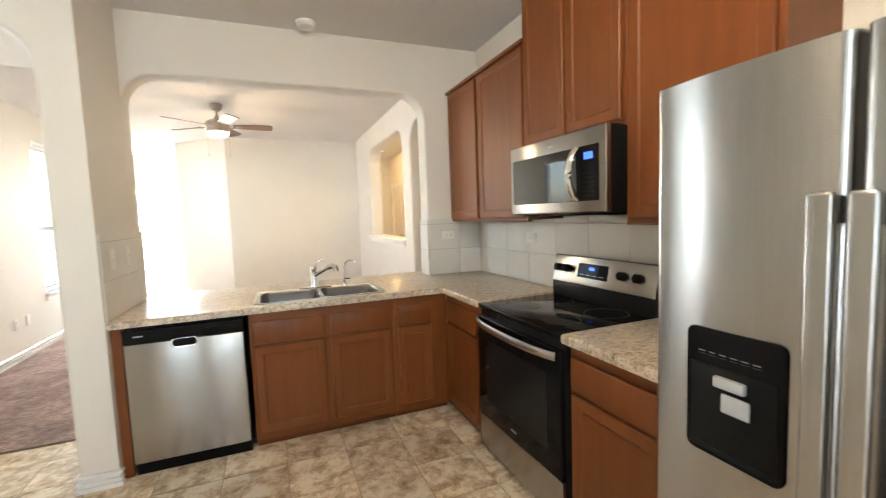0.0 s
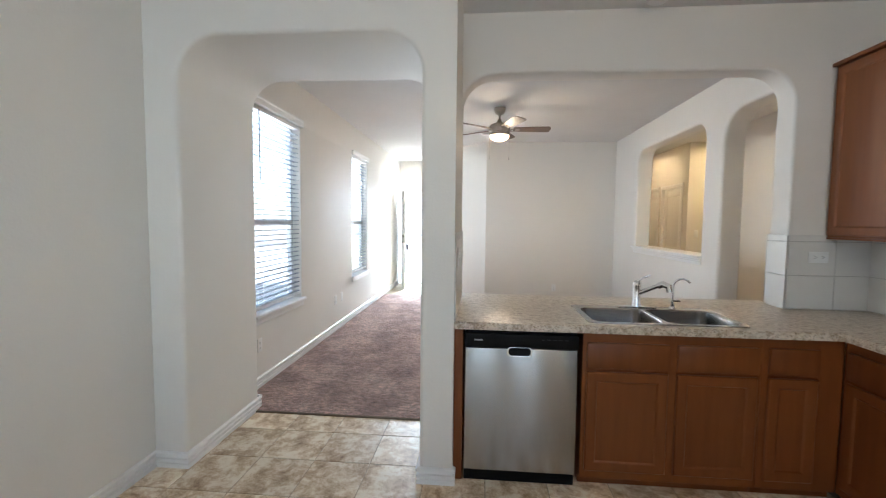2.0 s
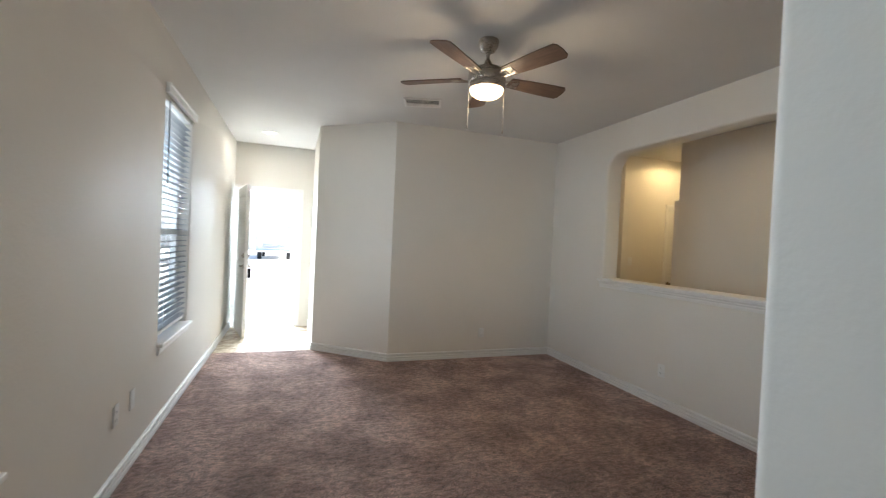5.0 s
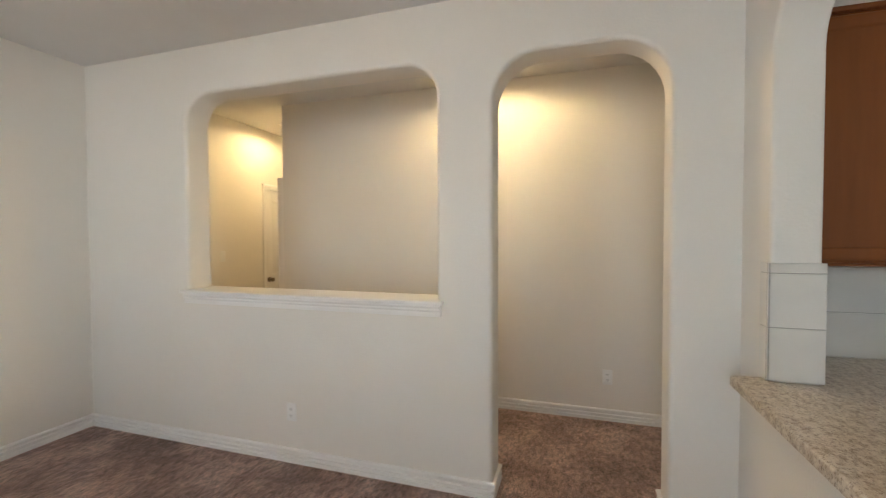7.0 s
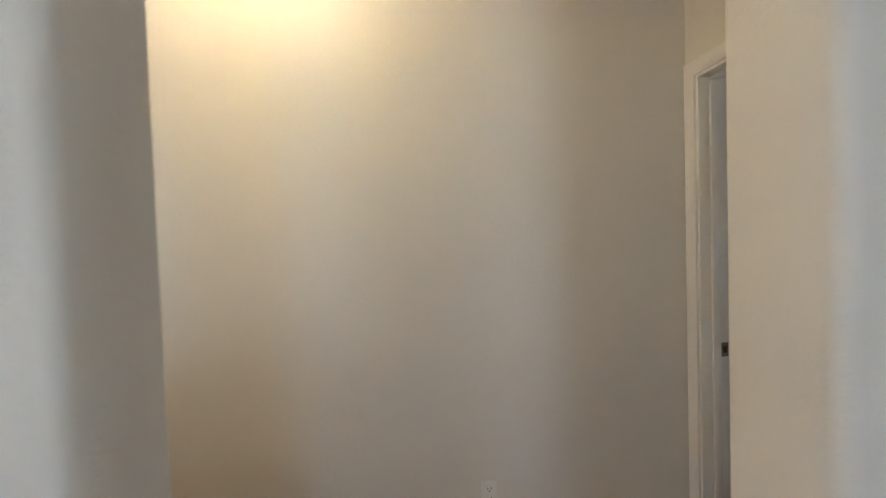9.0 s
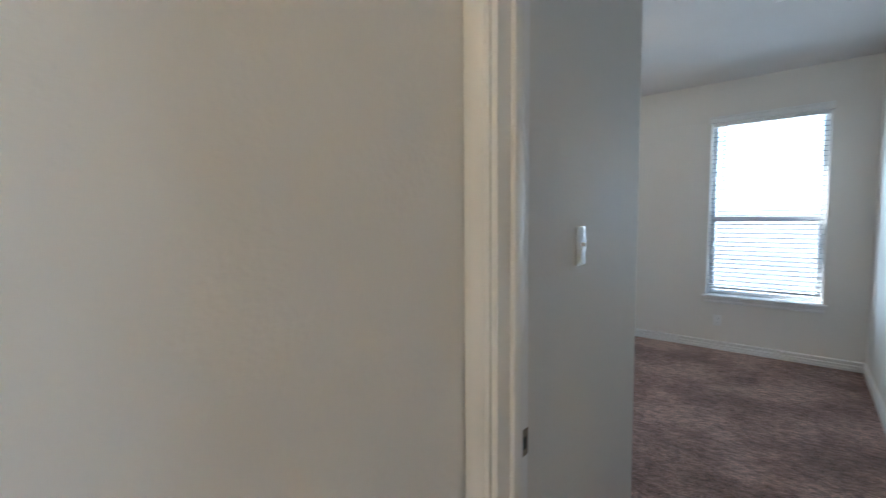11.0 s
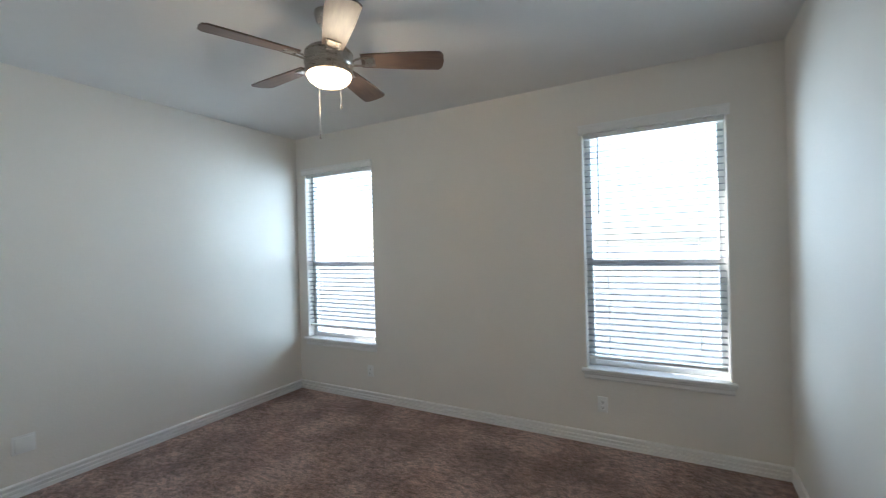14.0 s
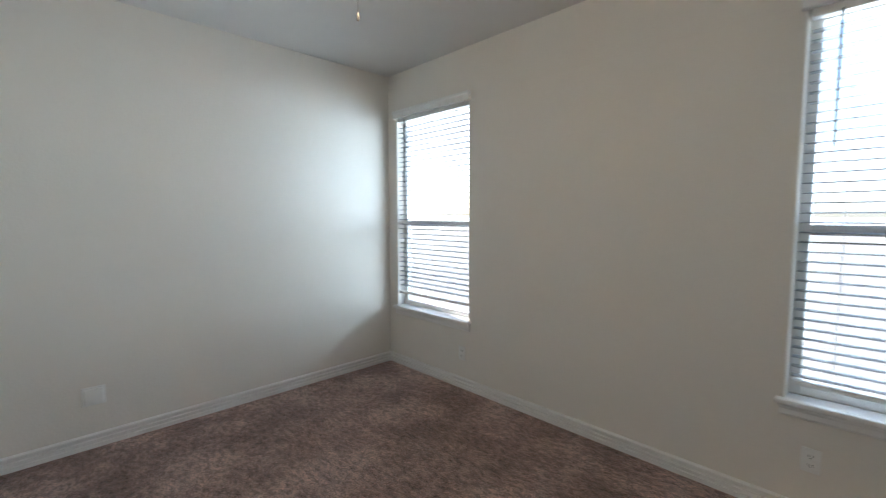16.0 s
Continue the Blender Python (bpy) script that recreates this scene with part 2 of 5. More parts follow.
def splash_mat():
    m, nt, s = nodes_of("pale_ceramic")
    info = nt.nodes.new("ShaderNodeObjectInfo")
    n = tex(nt, 5, detail=4)
    ad = nt.nodes.new("ShaderNodeMath")
    ad.operation = 'MULTIPLY_ADD'
    ad.inputs[1].default_value = 0.4
    nt.links.new(info.outputs["Random"], ad.inputs[0])
    nt.links.new(n.outputs["Fac"], ad.inputs[2])
    nt.links.new(ramp(nt, ad.outputs[0], [(0.3, (0.62, 0.60, 0.555)), (1.0, (0.70, 0.68, 0.635))]), s.inputs["Base Color"])
    s.inputs["Roughness"].default_value = 0.3
    bump(nt, s, n.outputs["Fac"], 0.05, 0.004)
    return m


SPLASH = splash_mat()
SPLASHGROUT = mat("pale_grout", (0.42, 0.40, 0.37), (0.38, 0.36, 0.33), 0.8, scale=20)


def slat_mat():
    m, nt, s = nodes_of("shaded_white_slat")
    # the slats are white; this grey puts their backlit shade into the colour
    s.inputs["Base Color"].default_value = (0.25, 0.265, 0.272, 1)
    s.inputs["Roughness"].default_value = 0.4
    n = tex(nt, 30, stretch=(0.1, 1, 1))
    bump(nt, s, n.outputs["Fac"], 0.05, 0.001)
    tr = nt.nodes.new("ShaderNodeBsdfTranslucent")
    tr.inputs["Color"].default_value = (0.75, 0.80, 0.82, 1)
    mx = nt.nodes.new("ShaderNodeMixShader")
    mx.inputs[0].default_value = 0.02
    nt.links.new(s.outputs[0], mx.inputs[1])
    nt.links.new(tr.outputs[0], mx.inputs[2])
    nt.links.new(mx.outputs[0], nt.nodes["Material Output"].inputs["Surface"])
    return m


SLAT = slat_mat()


def see_through(name, colour, amount, rough):
    m, nt, s = nodes_of(name)
    s.inputs["Base Color"].default_value, s.inputs["Roughness"].default_value = (*colour, 1), rough
    tr = nt.nodes.new("ShaderNodeBsdfTransparent")
    mx = nt.nodes.new("ShaderNodeMixShader")
    mx.inputs[0].default_value = amount
    nt.links.new(s.outputs[0], mx.inputs[1])
    nt.links.new(tr.outputs[0], mx.inputs[2])
    nt.links.new(mx.outputs[0], nt.nodes["Material Output"].inputs["Surface"])
    return m


PANE = see_through("window_glass", (0.8, 0.85, 0.85), 0.92, 0.03)
SCREEN = see_through("insect_screen", (0.05, 0.055, 0.06), 0.76, 0.7)


# ---- mesh helpers ----
def ob_from(name, bm, material, parent=None, smooth=True, angle=35):
    bmesh.ops.recalc_face_normals(bm, faces=bm.faces[:])
    me = bpy.data.meshes.new(name)
    bm.to_mesh(me)
    bm.free()
    me.materials.append(material)
    if smooth:
        me.shade_smooth()
        me.set_sharp_from_angle(angle=radians(angle))
    ob = new(name, me)
    ob.parent = parent
    return ob


def part(name, bm, material, parent, label=""):
    ob = ob_from(name, bm, material, parent)
    return tagged(ob, label) if label else ob


def thing(name, label, category, group="", at=None):
    ob = new(name)
    ob.empty_display_size = 0.05
    if at is not None:
        ob.matrix_world = at
    return tagged(ob, label, category, group)


def box(x0, x1, y0, y1, z0, z1, bevel=0.0, seg=2, bm=None, m=None):
    own = bmesh.new()
    mm = Matrix.LocRotScale(((x0 + x1) / 2, (y0 + y1) / 2, (z0 + z1) / 2), None, (abs(x1 - x0), abs(y1 - y0), abs(z1 - z0)))
    bmesh.ops.create_cube(own, size=1, matrix=mm)
    if bevel:
        bmesh.ops.bevel(own, geom=own.edges[:], offset=bevel, segments=seg, affect='EDGES', profile=0.5)
    if m is not None:
        own.transform(m)
    return join(bm, own)


def join(bm, own):
    if bm is None:
        return own
    me = bpy.data.meshes.new("tmp")
    own.to_mesh(me)
    own.free()
    bm.from_mesh(me)
    bpy.data.meshes.remove(me)
    return bm


def cyl(r0, r1, z0, z1, seg=24, m=None, bm=None, caps=True):
    own = bmesh.new()
    bmesh.ops.create_cone(own, cap_ends=caps, segments=seg, radius1=r0, radius2=r1, depth=z1 - z0, matrix=Matrix.Translation((0, 0, (z0 + z1) / 2)))
    if m is not None:
        own.transform(m)
    return join(bm, own)


def lathe(profile, seg=32, m=None, bm=None):
    """A surface turned round z from (radius, z) pairs."""
    own = bmesh.new()
    rings = []
    for r, z in profile:
        if r < 1e-5:
            rings.append([own.verts.new((0, 0, z))])
        else:
            rings.append([own.verts.new((r * math.cos(2 * math.pi * k / seg), r * math.sin(2 * math.pi * k / seg), z)) for k in range(seg)])
    for a, b in zip(rings, rings[1:]):
        for k in range(seg):
            q = [a[k % len(a)], a[(k + 1) % len(a)], b[(k + 1) % len(b)], b[k % len(b)]]
            q = list(dict.fromkeys(q))
            if len(q) > 2:
                own.faces.new(q)
    if m is not None:
        own.transform(m)
    return join(bm, own)


def tube(points, r, seg=12, bm=None, r_end=None):
    """A round bar along a line of points."""
    own = bmesh.new()
    pts = [Vector(p) for p in points]
    rings = []
    n = len(pts)
    for i, p in enumerate(pts):
        d = (pts[min(i + 1, n - 1)] - pts[max(i - 1, 0)]).normalized()
        q = d.to_track_quat('Z', 'X')
        rad = r if r_end is None else r + (r_end - r) * i / (n - 1)
        rings.append([own.verts.new(p + q @ Vector((rad * math.cos(2 * math.pi * k / seg), rad * math.sin(2 * math.pi * k / seg), 0))) for k in range(seg)])
    for a, b in zip(rings, rings[1:]):
        for k in range(seg):
            own.faces.new([a[k], a[(k + 1) % seg], b[(k + 1) % seg], b[k]])
    own.faces.new(rings[0][::-1])
    own.faces.new(rings[-1])
    return join(bm, own)


def plate(outline, z0, z1, holes=(), bevel=0.0, seg=3):
    """A flat board of an outline (x, y) with holes, from z0 to z1; its top edges are rounded."""
    bm = bmesh.new()
    edges = []
    for loop in (outline, *holes):
        vs = [bm.verts.new((x, y, z1)) for x, y in loop]
        edges += [bm.edges.new((vs[i], vs[(i + 1) % len(vs)])) for i in range(len(vs))]
    bmesh.ops.triangle_fill(bm, use_beauty=True, use_dissolve=False, edges=edges)
    rim = [e for e in bm.edges if e.is_boundary]
    ext = bmesh.ops.extrude_face_region(bm, geom=bm.faces[:])
    bmesh.ops.translate(bm, verts=[v for v in ext["geom"] if isinstance(v, bmesh.types.BMVert)], vec=(0, 0, z0 - z1))
    if bevel:
        tops = [e for e in bm.edges if abs(e.verts[0].co.z - z1) < 1e-6 and abs(e.verts[1].co.z - z1) < 1e-6 and len(e.link_faces) == 2
                and abs(e.calc_face_angle(0)) > 0.5]
        bmesh.ops.bevel(bm, geom=tops, offset=bevel, segments=seg, affect='EDGES', profile=0.5)
    return bm


def arch_loop(u0, u1, z0, z1, r, n=8):
    """Outline of an opening with rounded upper corners."""
    pts = [(u0, z0), (u1, z0)]
    if r <= 0:
        return pts + [(u1, z1), (u0, z1)]
    for k in range(n + 1):
        a = math.pi / 2 * k / n
        pts.append((u1 - r + r * math.cos(a), z1 - r + r * math.sin(a)))
    for k in range(n + 1):
        a = math.pi / 2 + math.pi / 2 * k / n
        pts.append((u0 + r + r * math.cos(a), z1 - r + r * math.sin(a)))
    return pts


def wall(name, axis, near, far, u0, u1, openings=(), z0=-0.3, z1=2.76, material=None, label=""):
    """A wall between two planes of x (axis 'x') or y (axis 'y'), with openings (u0, u1, z0, z1, corner radius, edge rounding) right through it."""
    bm = bmesh.new()
    put = (lambda d, u, z: (d, u, z)) if axis == 'x' else (lambda d, u, z: (u, d, z))
    outer = [(u0, z0), (u1, z0), (u1, z1), (u0, z1)]
    corner = {}
    for d in (near, far):
        edges = []
        corner[d] = [bm.verts.new(put(d, u, z)) for u, z in outer]
        loops = [corner[d]]
        for a, b, c, e, r, g in openings:
            loops.append([bm.verts.new(put(d, u, z)) for u, z in arch_loop(a - g, b + g, c - g if c > 0 else c, e + g, r + g if r else g if g else 0)])
            corner.setdefault((d, a), loops[-1])
        for vs in loops:
            edges += [bm.edges.new((vs[i], vs[(i + 1) % len(vs)])) for i in range(len(vs))]
        bmesh.ops.triangle_fill(bm, use_beauty=True, use_dissolve=False, edges=edges)
    for i in range(4):
        bm.faces.new([corner[near][i], corner[near][(i + 1) % 4], corner[far][(i + 1) % 4], corner[far][i]])
    s = 1 if far > near else -1
    for a, b, c, e, r, g in openings:
        rings = [corner[(near, a)]]
        if g:
            steps = 5
            inner = []
            for k in range(1, steps + 1):
                t = math.pi / 2 * k / steps
                o, dep = g * (1 - math.sin(t)), g * (1 - math.cos(t))
                inner.append((o, dep))
            seqs = [(o, near + s * dep) for o, dep in inner] + [(o, far - s * dep) for o, dep in inner[::-1]]
            for o, d in seqs:
                rings.append([bm.verts.new(put(d, u, z)) for u, z in arch_loop(a - o, b + o, c - o if c > 0 else c, e + o, (r + o) if r else max(o, 1e-4))])
        rings.append(corner[(far, a)])
        for p, q in zip(rings, rings[1:]):
            for i in range(len(p)):
                bm.faces.new([p[i], p[(i + 1) % len(p)], q[(i + 1) % len(p)], q[i]])
    ob = ob_from(name, bm, material or PAINT, angle=28)
    return tagged(ob, label or "cream painted drywall wall", "wall", kind="structure")


# ---- large structure ----
XL, YB, YF = -4.02, -4.707, 6.61          # left wall, back wall, front wall faces
XK, XB, XH, XE = 0.19, 0.287, 1.257, 4.555  # kitchen wall, bedroom side of it, hall wall, bedroom's far side wall
W1, W2 = (0.45, 1.35), (3.07, 3.88)      # living windows along y
B1, B2 = (3.52, 4.43), (0.60, 1.505)     # bedroom windows along x
K1, K2 = (-3.30, -2.40), (-1.90, -1.00)  # kitchen windows along x, mirrored in the dishwasher door
wall("wall_left", 'x', XL, XL - 0.15, YB - 0.15, YF + 0.15, [(W1[0], W1[1], 0.615, 2.345, 0, 0.012), (W2[0], W2[1], 0.615, 2.345, 0, 0.012)])
wall("wall_back", 'y', YB, YB - 0.15, XL - 0.15, XE + 0.15, [(K1[0], K1[1], 0.58, 2.345, 0, 0.012), (K2[0], K2[1], 0.58, 2.345, 0, 0.012), (B2[0], B2[1], 0.58, 2.345, 0, 0.012), (B1[0], B1[1], 0.58, 2.345, 0, 0.012)])
wall("wall_front", 'y', YF, YF + 0.15, XL - 0.15, -2.79, [(-3.99, -3.11, -0.12, 2.06, 0, 0)])
wall("wall_arch_passage", 'y', -0.645, 0.13, XL + 0.002, -2.335, [(-3.83, -2.512, -0.12, 2.37, 0.22, 0.025)], label="deep cream drywall archway with rounded corners")
wall("wall_kitchen_opening", 'y', 0.0, 0.172, -2.40, XB - 0.002, [(-2.334, -0.296, 0.825, 2.355, 0.20, 0.02)], label="cream drywall wall with a wide rounded opening above the counter")
wall("wall_kitchen_side", 'x', XK, XB, YB, 0.0)
wall("wall_living_side", 'x', 0.0, 0.20, 0.172, 6.6, [(0.465, 1.325, -0.12, 2.41, 0.25, 0.026), (1.640, 3.455, 1.066, 2.42, 0.19, 0.026)], label="cream drywall wall with an arched doorway and a pass-through opening")
wall("wall_living_far", 'y', 4.435, 4.55, -2.117, 0.0)
wall("wall_entry_side", 'x', -2.916, -2.80, 5.106, YF)
diag = wall("wall_diagonal", 'y', 0.0, 0.115, 0.0, math.hypot(0.799, 0.671))
diag.matrix_world = pose(-2.916, 5.106, 0, 0, 0, math.degrees(math.atan2(-0.671, 0.799)))
wall("wall_hall", 'x', XH, XH + 0.12, -1.365, 3.66)
wall("wall_bedroom_door", 'y', -0.225, -0.345, XB, XH, [(0.40, 1.20, -0.12, 2.05, 0, 0)])
wall("wall_bedroom_near", 'y', -1.365, -1.245, XH + 0.12, XE + 0.15)
wall("wall_bedroom_side", 'x', XE, XE + 0.15, YB, -1.245)
wall("wall_hall_switch", 'y', 4.5, 4.62, 1.18, 3.5, [(1.99, 2.75, -0.12, 2.05, 0, 0)])
wall("wall_hall_doors", 'x', 1.18, 1.30, 4.62, 6.6, [(4.72, 5.48, -0.12, 2.05, 0, 0), (5.66, 6.42, -0.12, 2.05, 0, 0)])
wall("wall_hall_end", 'y', 6.6, 6.72, 0.0, 1.30)
wall("wall_branch_near", 'y', 3.66, 3.54, XH + 0.12, 3.5)
wall("wall_branch_end", 'x', 3.5, 3.62, 3.54, 4.62)
wall("wall_behind_hall", 'x', 3.5, 3.62, 4.62, 6.72)


def slab(name, x0, x1, y0, y1, z0, z1, material, label, category):
    return tagged(ob_from(name, box(x0, x1, y0, y1, z0, z1), material), label, category, kind="structure")


slab("ceiling", XL - 0.15, XE + 0.15, YB - 0.15, YF + 0.15, 2.74, 2.86, CEIL, "flat white textured drywall ceiling", "ceiling")
# brown carpet in the living room, hall and bedroom, laid a little above the vinyl
slab("floor_carpet_living", XL, 0.0, 0.075, 5.10, -0.1, 0.010, CARPET, "brown cut-pile carpet", "carpet")
slab("floor_carpet_hall", 0.0, 3.5, -0.40, 6.6, -0.1, 0.010, CARPET, "brown cut-pile carpet", "carpet")
slab("floor_carpet_bedroom", XB, XE, YB, -0.40, -0.1, 0.010, CARPET, "brown cut-pile carpet", "carpet")
kitchen_floor = slab("floor_kitchen", XL, XK, YB, 0.075, -0.1, -0.003, GROUT, "tan stone-look vinyl tile floor", "floor")
entry_floor = slab("floor_entry", XL, -2.9, 5.10, YF + 0.15, -0.1, -0.003, GROUT, "tan stone-look vinyl tile floor", "floor")
part("transition_strip", box(-3.83, -2.512, 0.060, 0.082, -0.01, 0.008, 0.003), BRONZE, kitchen_floor)
tagged(ob_from("ground", box(-400, 400, -400, 600, -0.35, -0.13), GRASS), "pale dry bare ground around the house", "ground", kind="structure")
slab("driveway", -14, 6, YF + 0.15, 42, -0.135, -0.115, CONCRETE, "sunlit pale concrete driveway", "driveway")
slab("porch", -4.6, -1.6, YF + 0.15, YF + 1.9, -0.13, -0.03, CONCRETE, "pale concrete porch slab", "porch")
slab("road", -80, 80, 22, 26, -0.14, -0.108, ASPHALT, "grey asphalt street", "road")

BASE_PROFILE = [(0, 0), (0.015, 0), (0.015, 0.026), (0.006, 0.029), (0.006, 0.035), (0.015, 0.038), (0.015, 0.052), (0.002, 0.055), (0.002, 0.066), (0.018, 0.075), (0.018, 0.086), (0.011, 0.092), (0, 0.093)]


def profile_run(name, a, b, inward, profile, z, material, m0=0, m1=0, parent=None):
    """A moulding of a profile (out, up) along the floor line a to b; inward is the way it stands out; m0 and m1 mitre its ends."""
    bm = bmesh.new()
    a, b, n = Vector((*a, z)), Vector((*b, z)), Vector((*inward, 0)).normalized()
    d = (b - a).normalized()
    ends = []
    for p, mi in ((a, m0), (b, m1)):
        ends.append([bm.verts.new(p + n * o + Vector((0, 0, u)) + d * (o * mi)) for o, u in profile])
    k = len(profile)
    for i in range(k):
        bm.faces.new([ends[0][i], ends[0][(i + 1) % k], ends[1][(i + 1) % k], ends[1][i]])
    bm.faces.new(ends[0])
    bm.faces.new(ends[1][::-1])
    return ob_from(name, bm, material, parent, angle=20)


def skirting(a, b, inward, m0=0, m1=0, z=0.008):
    ob = profile_run("baseboard", a, b, inward, BASE_PROFILE, z, TRIM, m0, m1)
    return tagged(ob, "white moulded baseboard along the wall foot", "baseboard", kind="structure")


Z0 = -0.003
skirting((XL, YB), (XL, -0.645), (1, 0), 1, -1, z=Z0)
skirting((XL, -0.645), (-3.83, -0.645), (0, -1), 1, 1, z=Z0)
skirting((-3.83, -0.645), (-3.83, 0.13), (1, 0), -1, 1, z=Z0)
skirting((-3.83, 0.13), (XL, 0.13), (0, 1), -1, -1)
skirting((XL, 0.13), (XL, YF), (1, 0), 1, -1)
skirting((-2.512, 0.13), (-2.512, -0.645), (-1, 0), -1, 1, z=Z0)
skirting((-2.512, -0.645), (-2.335, -0.645), (0, -1), -1, 1, z=Z0)
skirting((-2.335, -0.645), (-2.335, -0.625), (1, 0), -1, 0, z=Z0)
skirting((-2.512, 0.13), (-2.40, 0.13), (0, 1), -1, 0)
skirting((-2.40, 0.172), (0.0, 0.172), (0, 1), 0, -1)
skirting((0.0, 0.172), (0.0, 0.465), (-1, 0), 1, 1)
skirting((0.0, 1.325), (0.0, 4.435), (-1, 0), -1, -1)
skirting((0.0, 1.325), (0.20, 1.325), (0, -1), -1, 1)
skirting((0.0, 0.465), (0.20, 0.465), (0, 1), -1, 1)
skirting((0.0, 4.435), (-2.117, 4.435), (0, -1), 1, 0.35)
skirting((-2.117, 4.435), (-2.916, 5.106), (-0.671, -0.799), -0.35, 0.45)
skirting((-2.916, 5.106), (-2.916, YF), (-1, 0), -0.45, -1)
skirting((0.20, 0.465), (0.20, 0.172), (1, 0), -1, -1)
skirting((0.20, 1.325), (0.20, 6.6), (1, 0), -1, -1)
skirting((XH, -0.225), (XH, 3.66), (-1, 0), 1, 0)
skirting((XB, -0.225), (XB, 0.0), (1, 0), 1, -1)
skirting((1.18, 4.5), (1.92, 4.5), (0, -1), 0, 0)
skirting((2.82, 4.5), (3.5, 4.5), (0, -1), 0, -1)
skirting((XH, -0.345), (XH, -1.365), (-1, 0), 1, 1)
skirting((XH, -1.365), (XE, -1.365), (0, -1), -1, -1)
skirting((XE, -1.365), (XE, YB), (-1, 0), 1, -1)
skirting((XE, YB), (XB, YB), (0, 1), 1, -1)
skirting((XB, YB), (XB, -0.345), (1, 0), 1, -1)
skirting((-2.3, YB), (XL, YB), (0, 1), 0, -1, z=Z0)
skirting((XK, YB), (-2.3, YB), (0, 1), 1, 0, z=Z0)


# ---- windows with blinds ----
def window_unit(name, m, w, z0, z1, label, drop=0.06, seed=0):
    """A single-hung window in its reveal; local x along the wall, y into the room, origin at the wall's inner face below the middle."""
    win = tagged(new(name), label, "window", "windows", "structure")
    win.matrix_world = m
    h = w / 2
    zm = z0 + (z1 - z0) * 0.445
    fr = box(-h, -h + 0.045, -0.135, -0.085, z0, z1, 0.004)
    for a, b, c, e in ((h - 0.045, h, z0, z1), (-h + 0.045, h - 0.045, z0, z0 + 0.045), (-h + 0.045, h - 0.045, z1 - 0.045, z1)):
        box(a, b, -0.135, -0.085, c, e, 0.004, bm=fr)
    part("window_frame", fr, TRIM, win)
    part("meeting_rail", box(-h + 0.045, h - 0.045, -0.130, -0.080, zm - 0.024, zm + 0.024, 0.004), TRIM, win)
    part("pane", box(-h + 0.045, h - 0.045, -0.112, -0.108, zm + 0.024, z1 - 0.045), PANE, win).visible_shadow = False
    part("pane", box(-h + 0.045, h - 0.045, -0.104, -0.100, z0 + 0.045, zm - 0.024), PANE, win).visible_shadow = False
    part("insect_screen", box(-h + 0.045, h - 0.045, -0.128, -0.126, z0 + 0.045, zm - 0.024), SCREEN, win, "dark insect screen on the lower sash")
    st = box(-h - 0.035, h + 0.035, 0.0005, 0.042, z0 - 0.026, z0 + 0.001, 0.007, 3)
    box(-h + 0.002, h - 0.002, -0.08, 0.01, z0 - 0.012, z0 + 0.0015, bm=st)
    part("window_sill", st, TRIM, win, "white painted sill board")
    profile_run("apron", (-h - 0.02, 0.0005), (h + 0.02, 0.0005), (0, 1), [(0, 0), (0.010, 0.002), (0.014, 0.012), (0.014, 0.034), (0.018, 0.044), (0.018, 0.056), (0, 0.056)], z0 - 0.083, TRIM, parent=win)
    # blind
    bl = thing("window_blind", "white horizontal slat blind, lowered and half open", "blind", "window blinds")
    bl.matrix_world = m
    part("headrail", box(-h + 0.008, h - 0.008, -0.062, -0.012, z1 - 0.045, z1 - 0.004, 0.003), PLASTIC, bl)
    profile_run("valance", (-h - 0.022, 0.0015), (h + 0.022, 0.0015), (0, 1), [(0, 0), (0.024, 0.0), (0.028, 0.006), (0.027, 0.044), (0.033, 0.054), (0.033, 0.066), (0, 0.066)], z1 - 0.014, PLASTIC, parent=bl)
    top, bot = z1 - 0.078, z0 + drop
    n = int((top - bot) / 0.0445)
    sl = bmesh.new()
    cross = [(-0.025, -0.0016), (-0.012, 0.0012), (0.0, 0.0022), (0.012, 0.0012), (0.025, -0.0016), (0.025, 0.0010), (0.012, 0.0038), (0.0, 0.0048), (-0.012, 0.0038), (-0.025, 0.0010)]
    ends = [[sl.verts.new((x, y, z)) for y, z in cross] for x in (-h + 0.012, h - 0.012)]
    for i in range(len(cross)):
        j = (i + 1) % len(cross)
        sl.faces.new([ends[0][i], ends[0][j], ends[1][j], ends[1][i]])
    sl.faces.new(ends[0])
    sl.faces.new(ends[1][::-1])
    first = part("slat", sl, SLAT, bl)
    rnd = random.Random(seed)
    for k in range(n):
        s = first if k == 0 else first.copy()
        if k:
            scene.collection.objects.link(s)
        s.location = (0, -0.038 + rnd.uniform(-0.001, 0.001), top - 0.022 - 0.0445 * k)
        s.rotation_euler = (radians(-1 + rnd.uniform(-1.5, 1.5)), radians(rnd.uniform(-0.08, 0.08)), 0)
    part("bottom_rail", box(-h + 0.012, h - 0.012, -0.060, -0.016, bot - 0.012, bot + 0.010, 0.004), PLASTIC, bl)
    for x in (-h + 0.16, h - 0.16):
        for y in (-0.0125, -0.0640):
            part("ladder_cord", box(x - 0.0007, x + 0.0007, y - 0.001, y + 0.001, bot, top), PLASTIC, bl)
    part("lift_cord", box(-h + 0.112, -h + 0.115, -0.007, -0.004, z1 - 0.58, z1 - 0.06), PLASTIC, bl)
    # wand coloured dark grey to hold its shade against the bright window
    part("tilt_wand", tube([(h - 0.11, -0.003, z1 - 0.04), (h - 0.11, -0.001, z1 - 0.62)], 0.0045, 8), DARKGREY, bl)
    return win


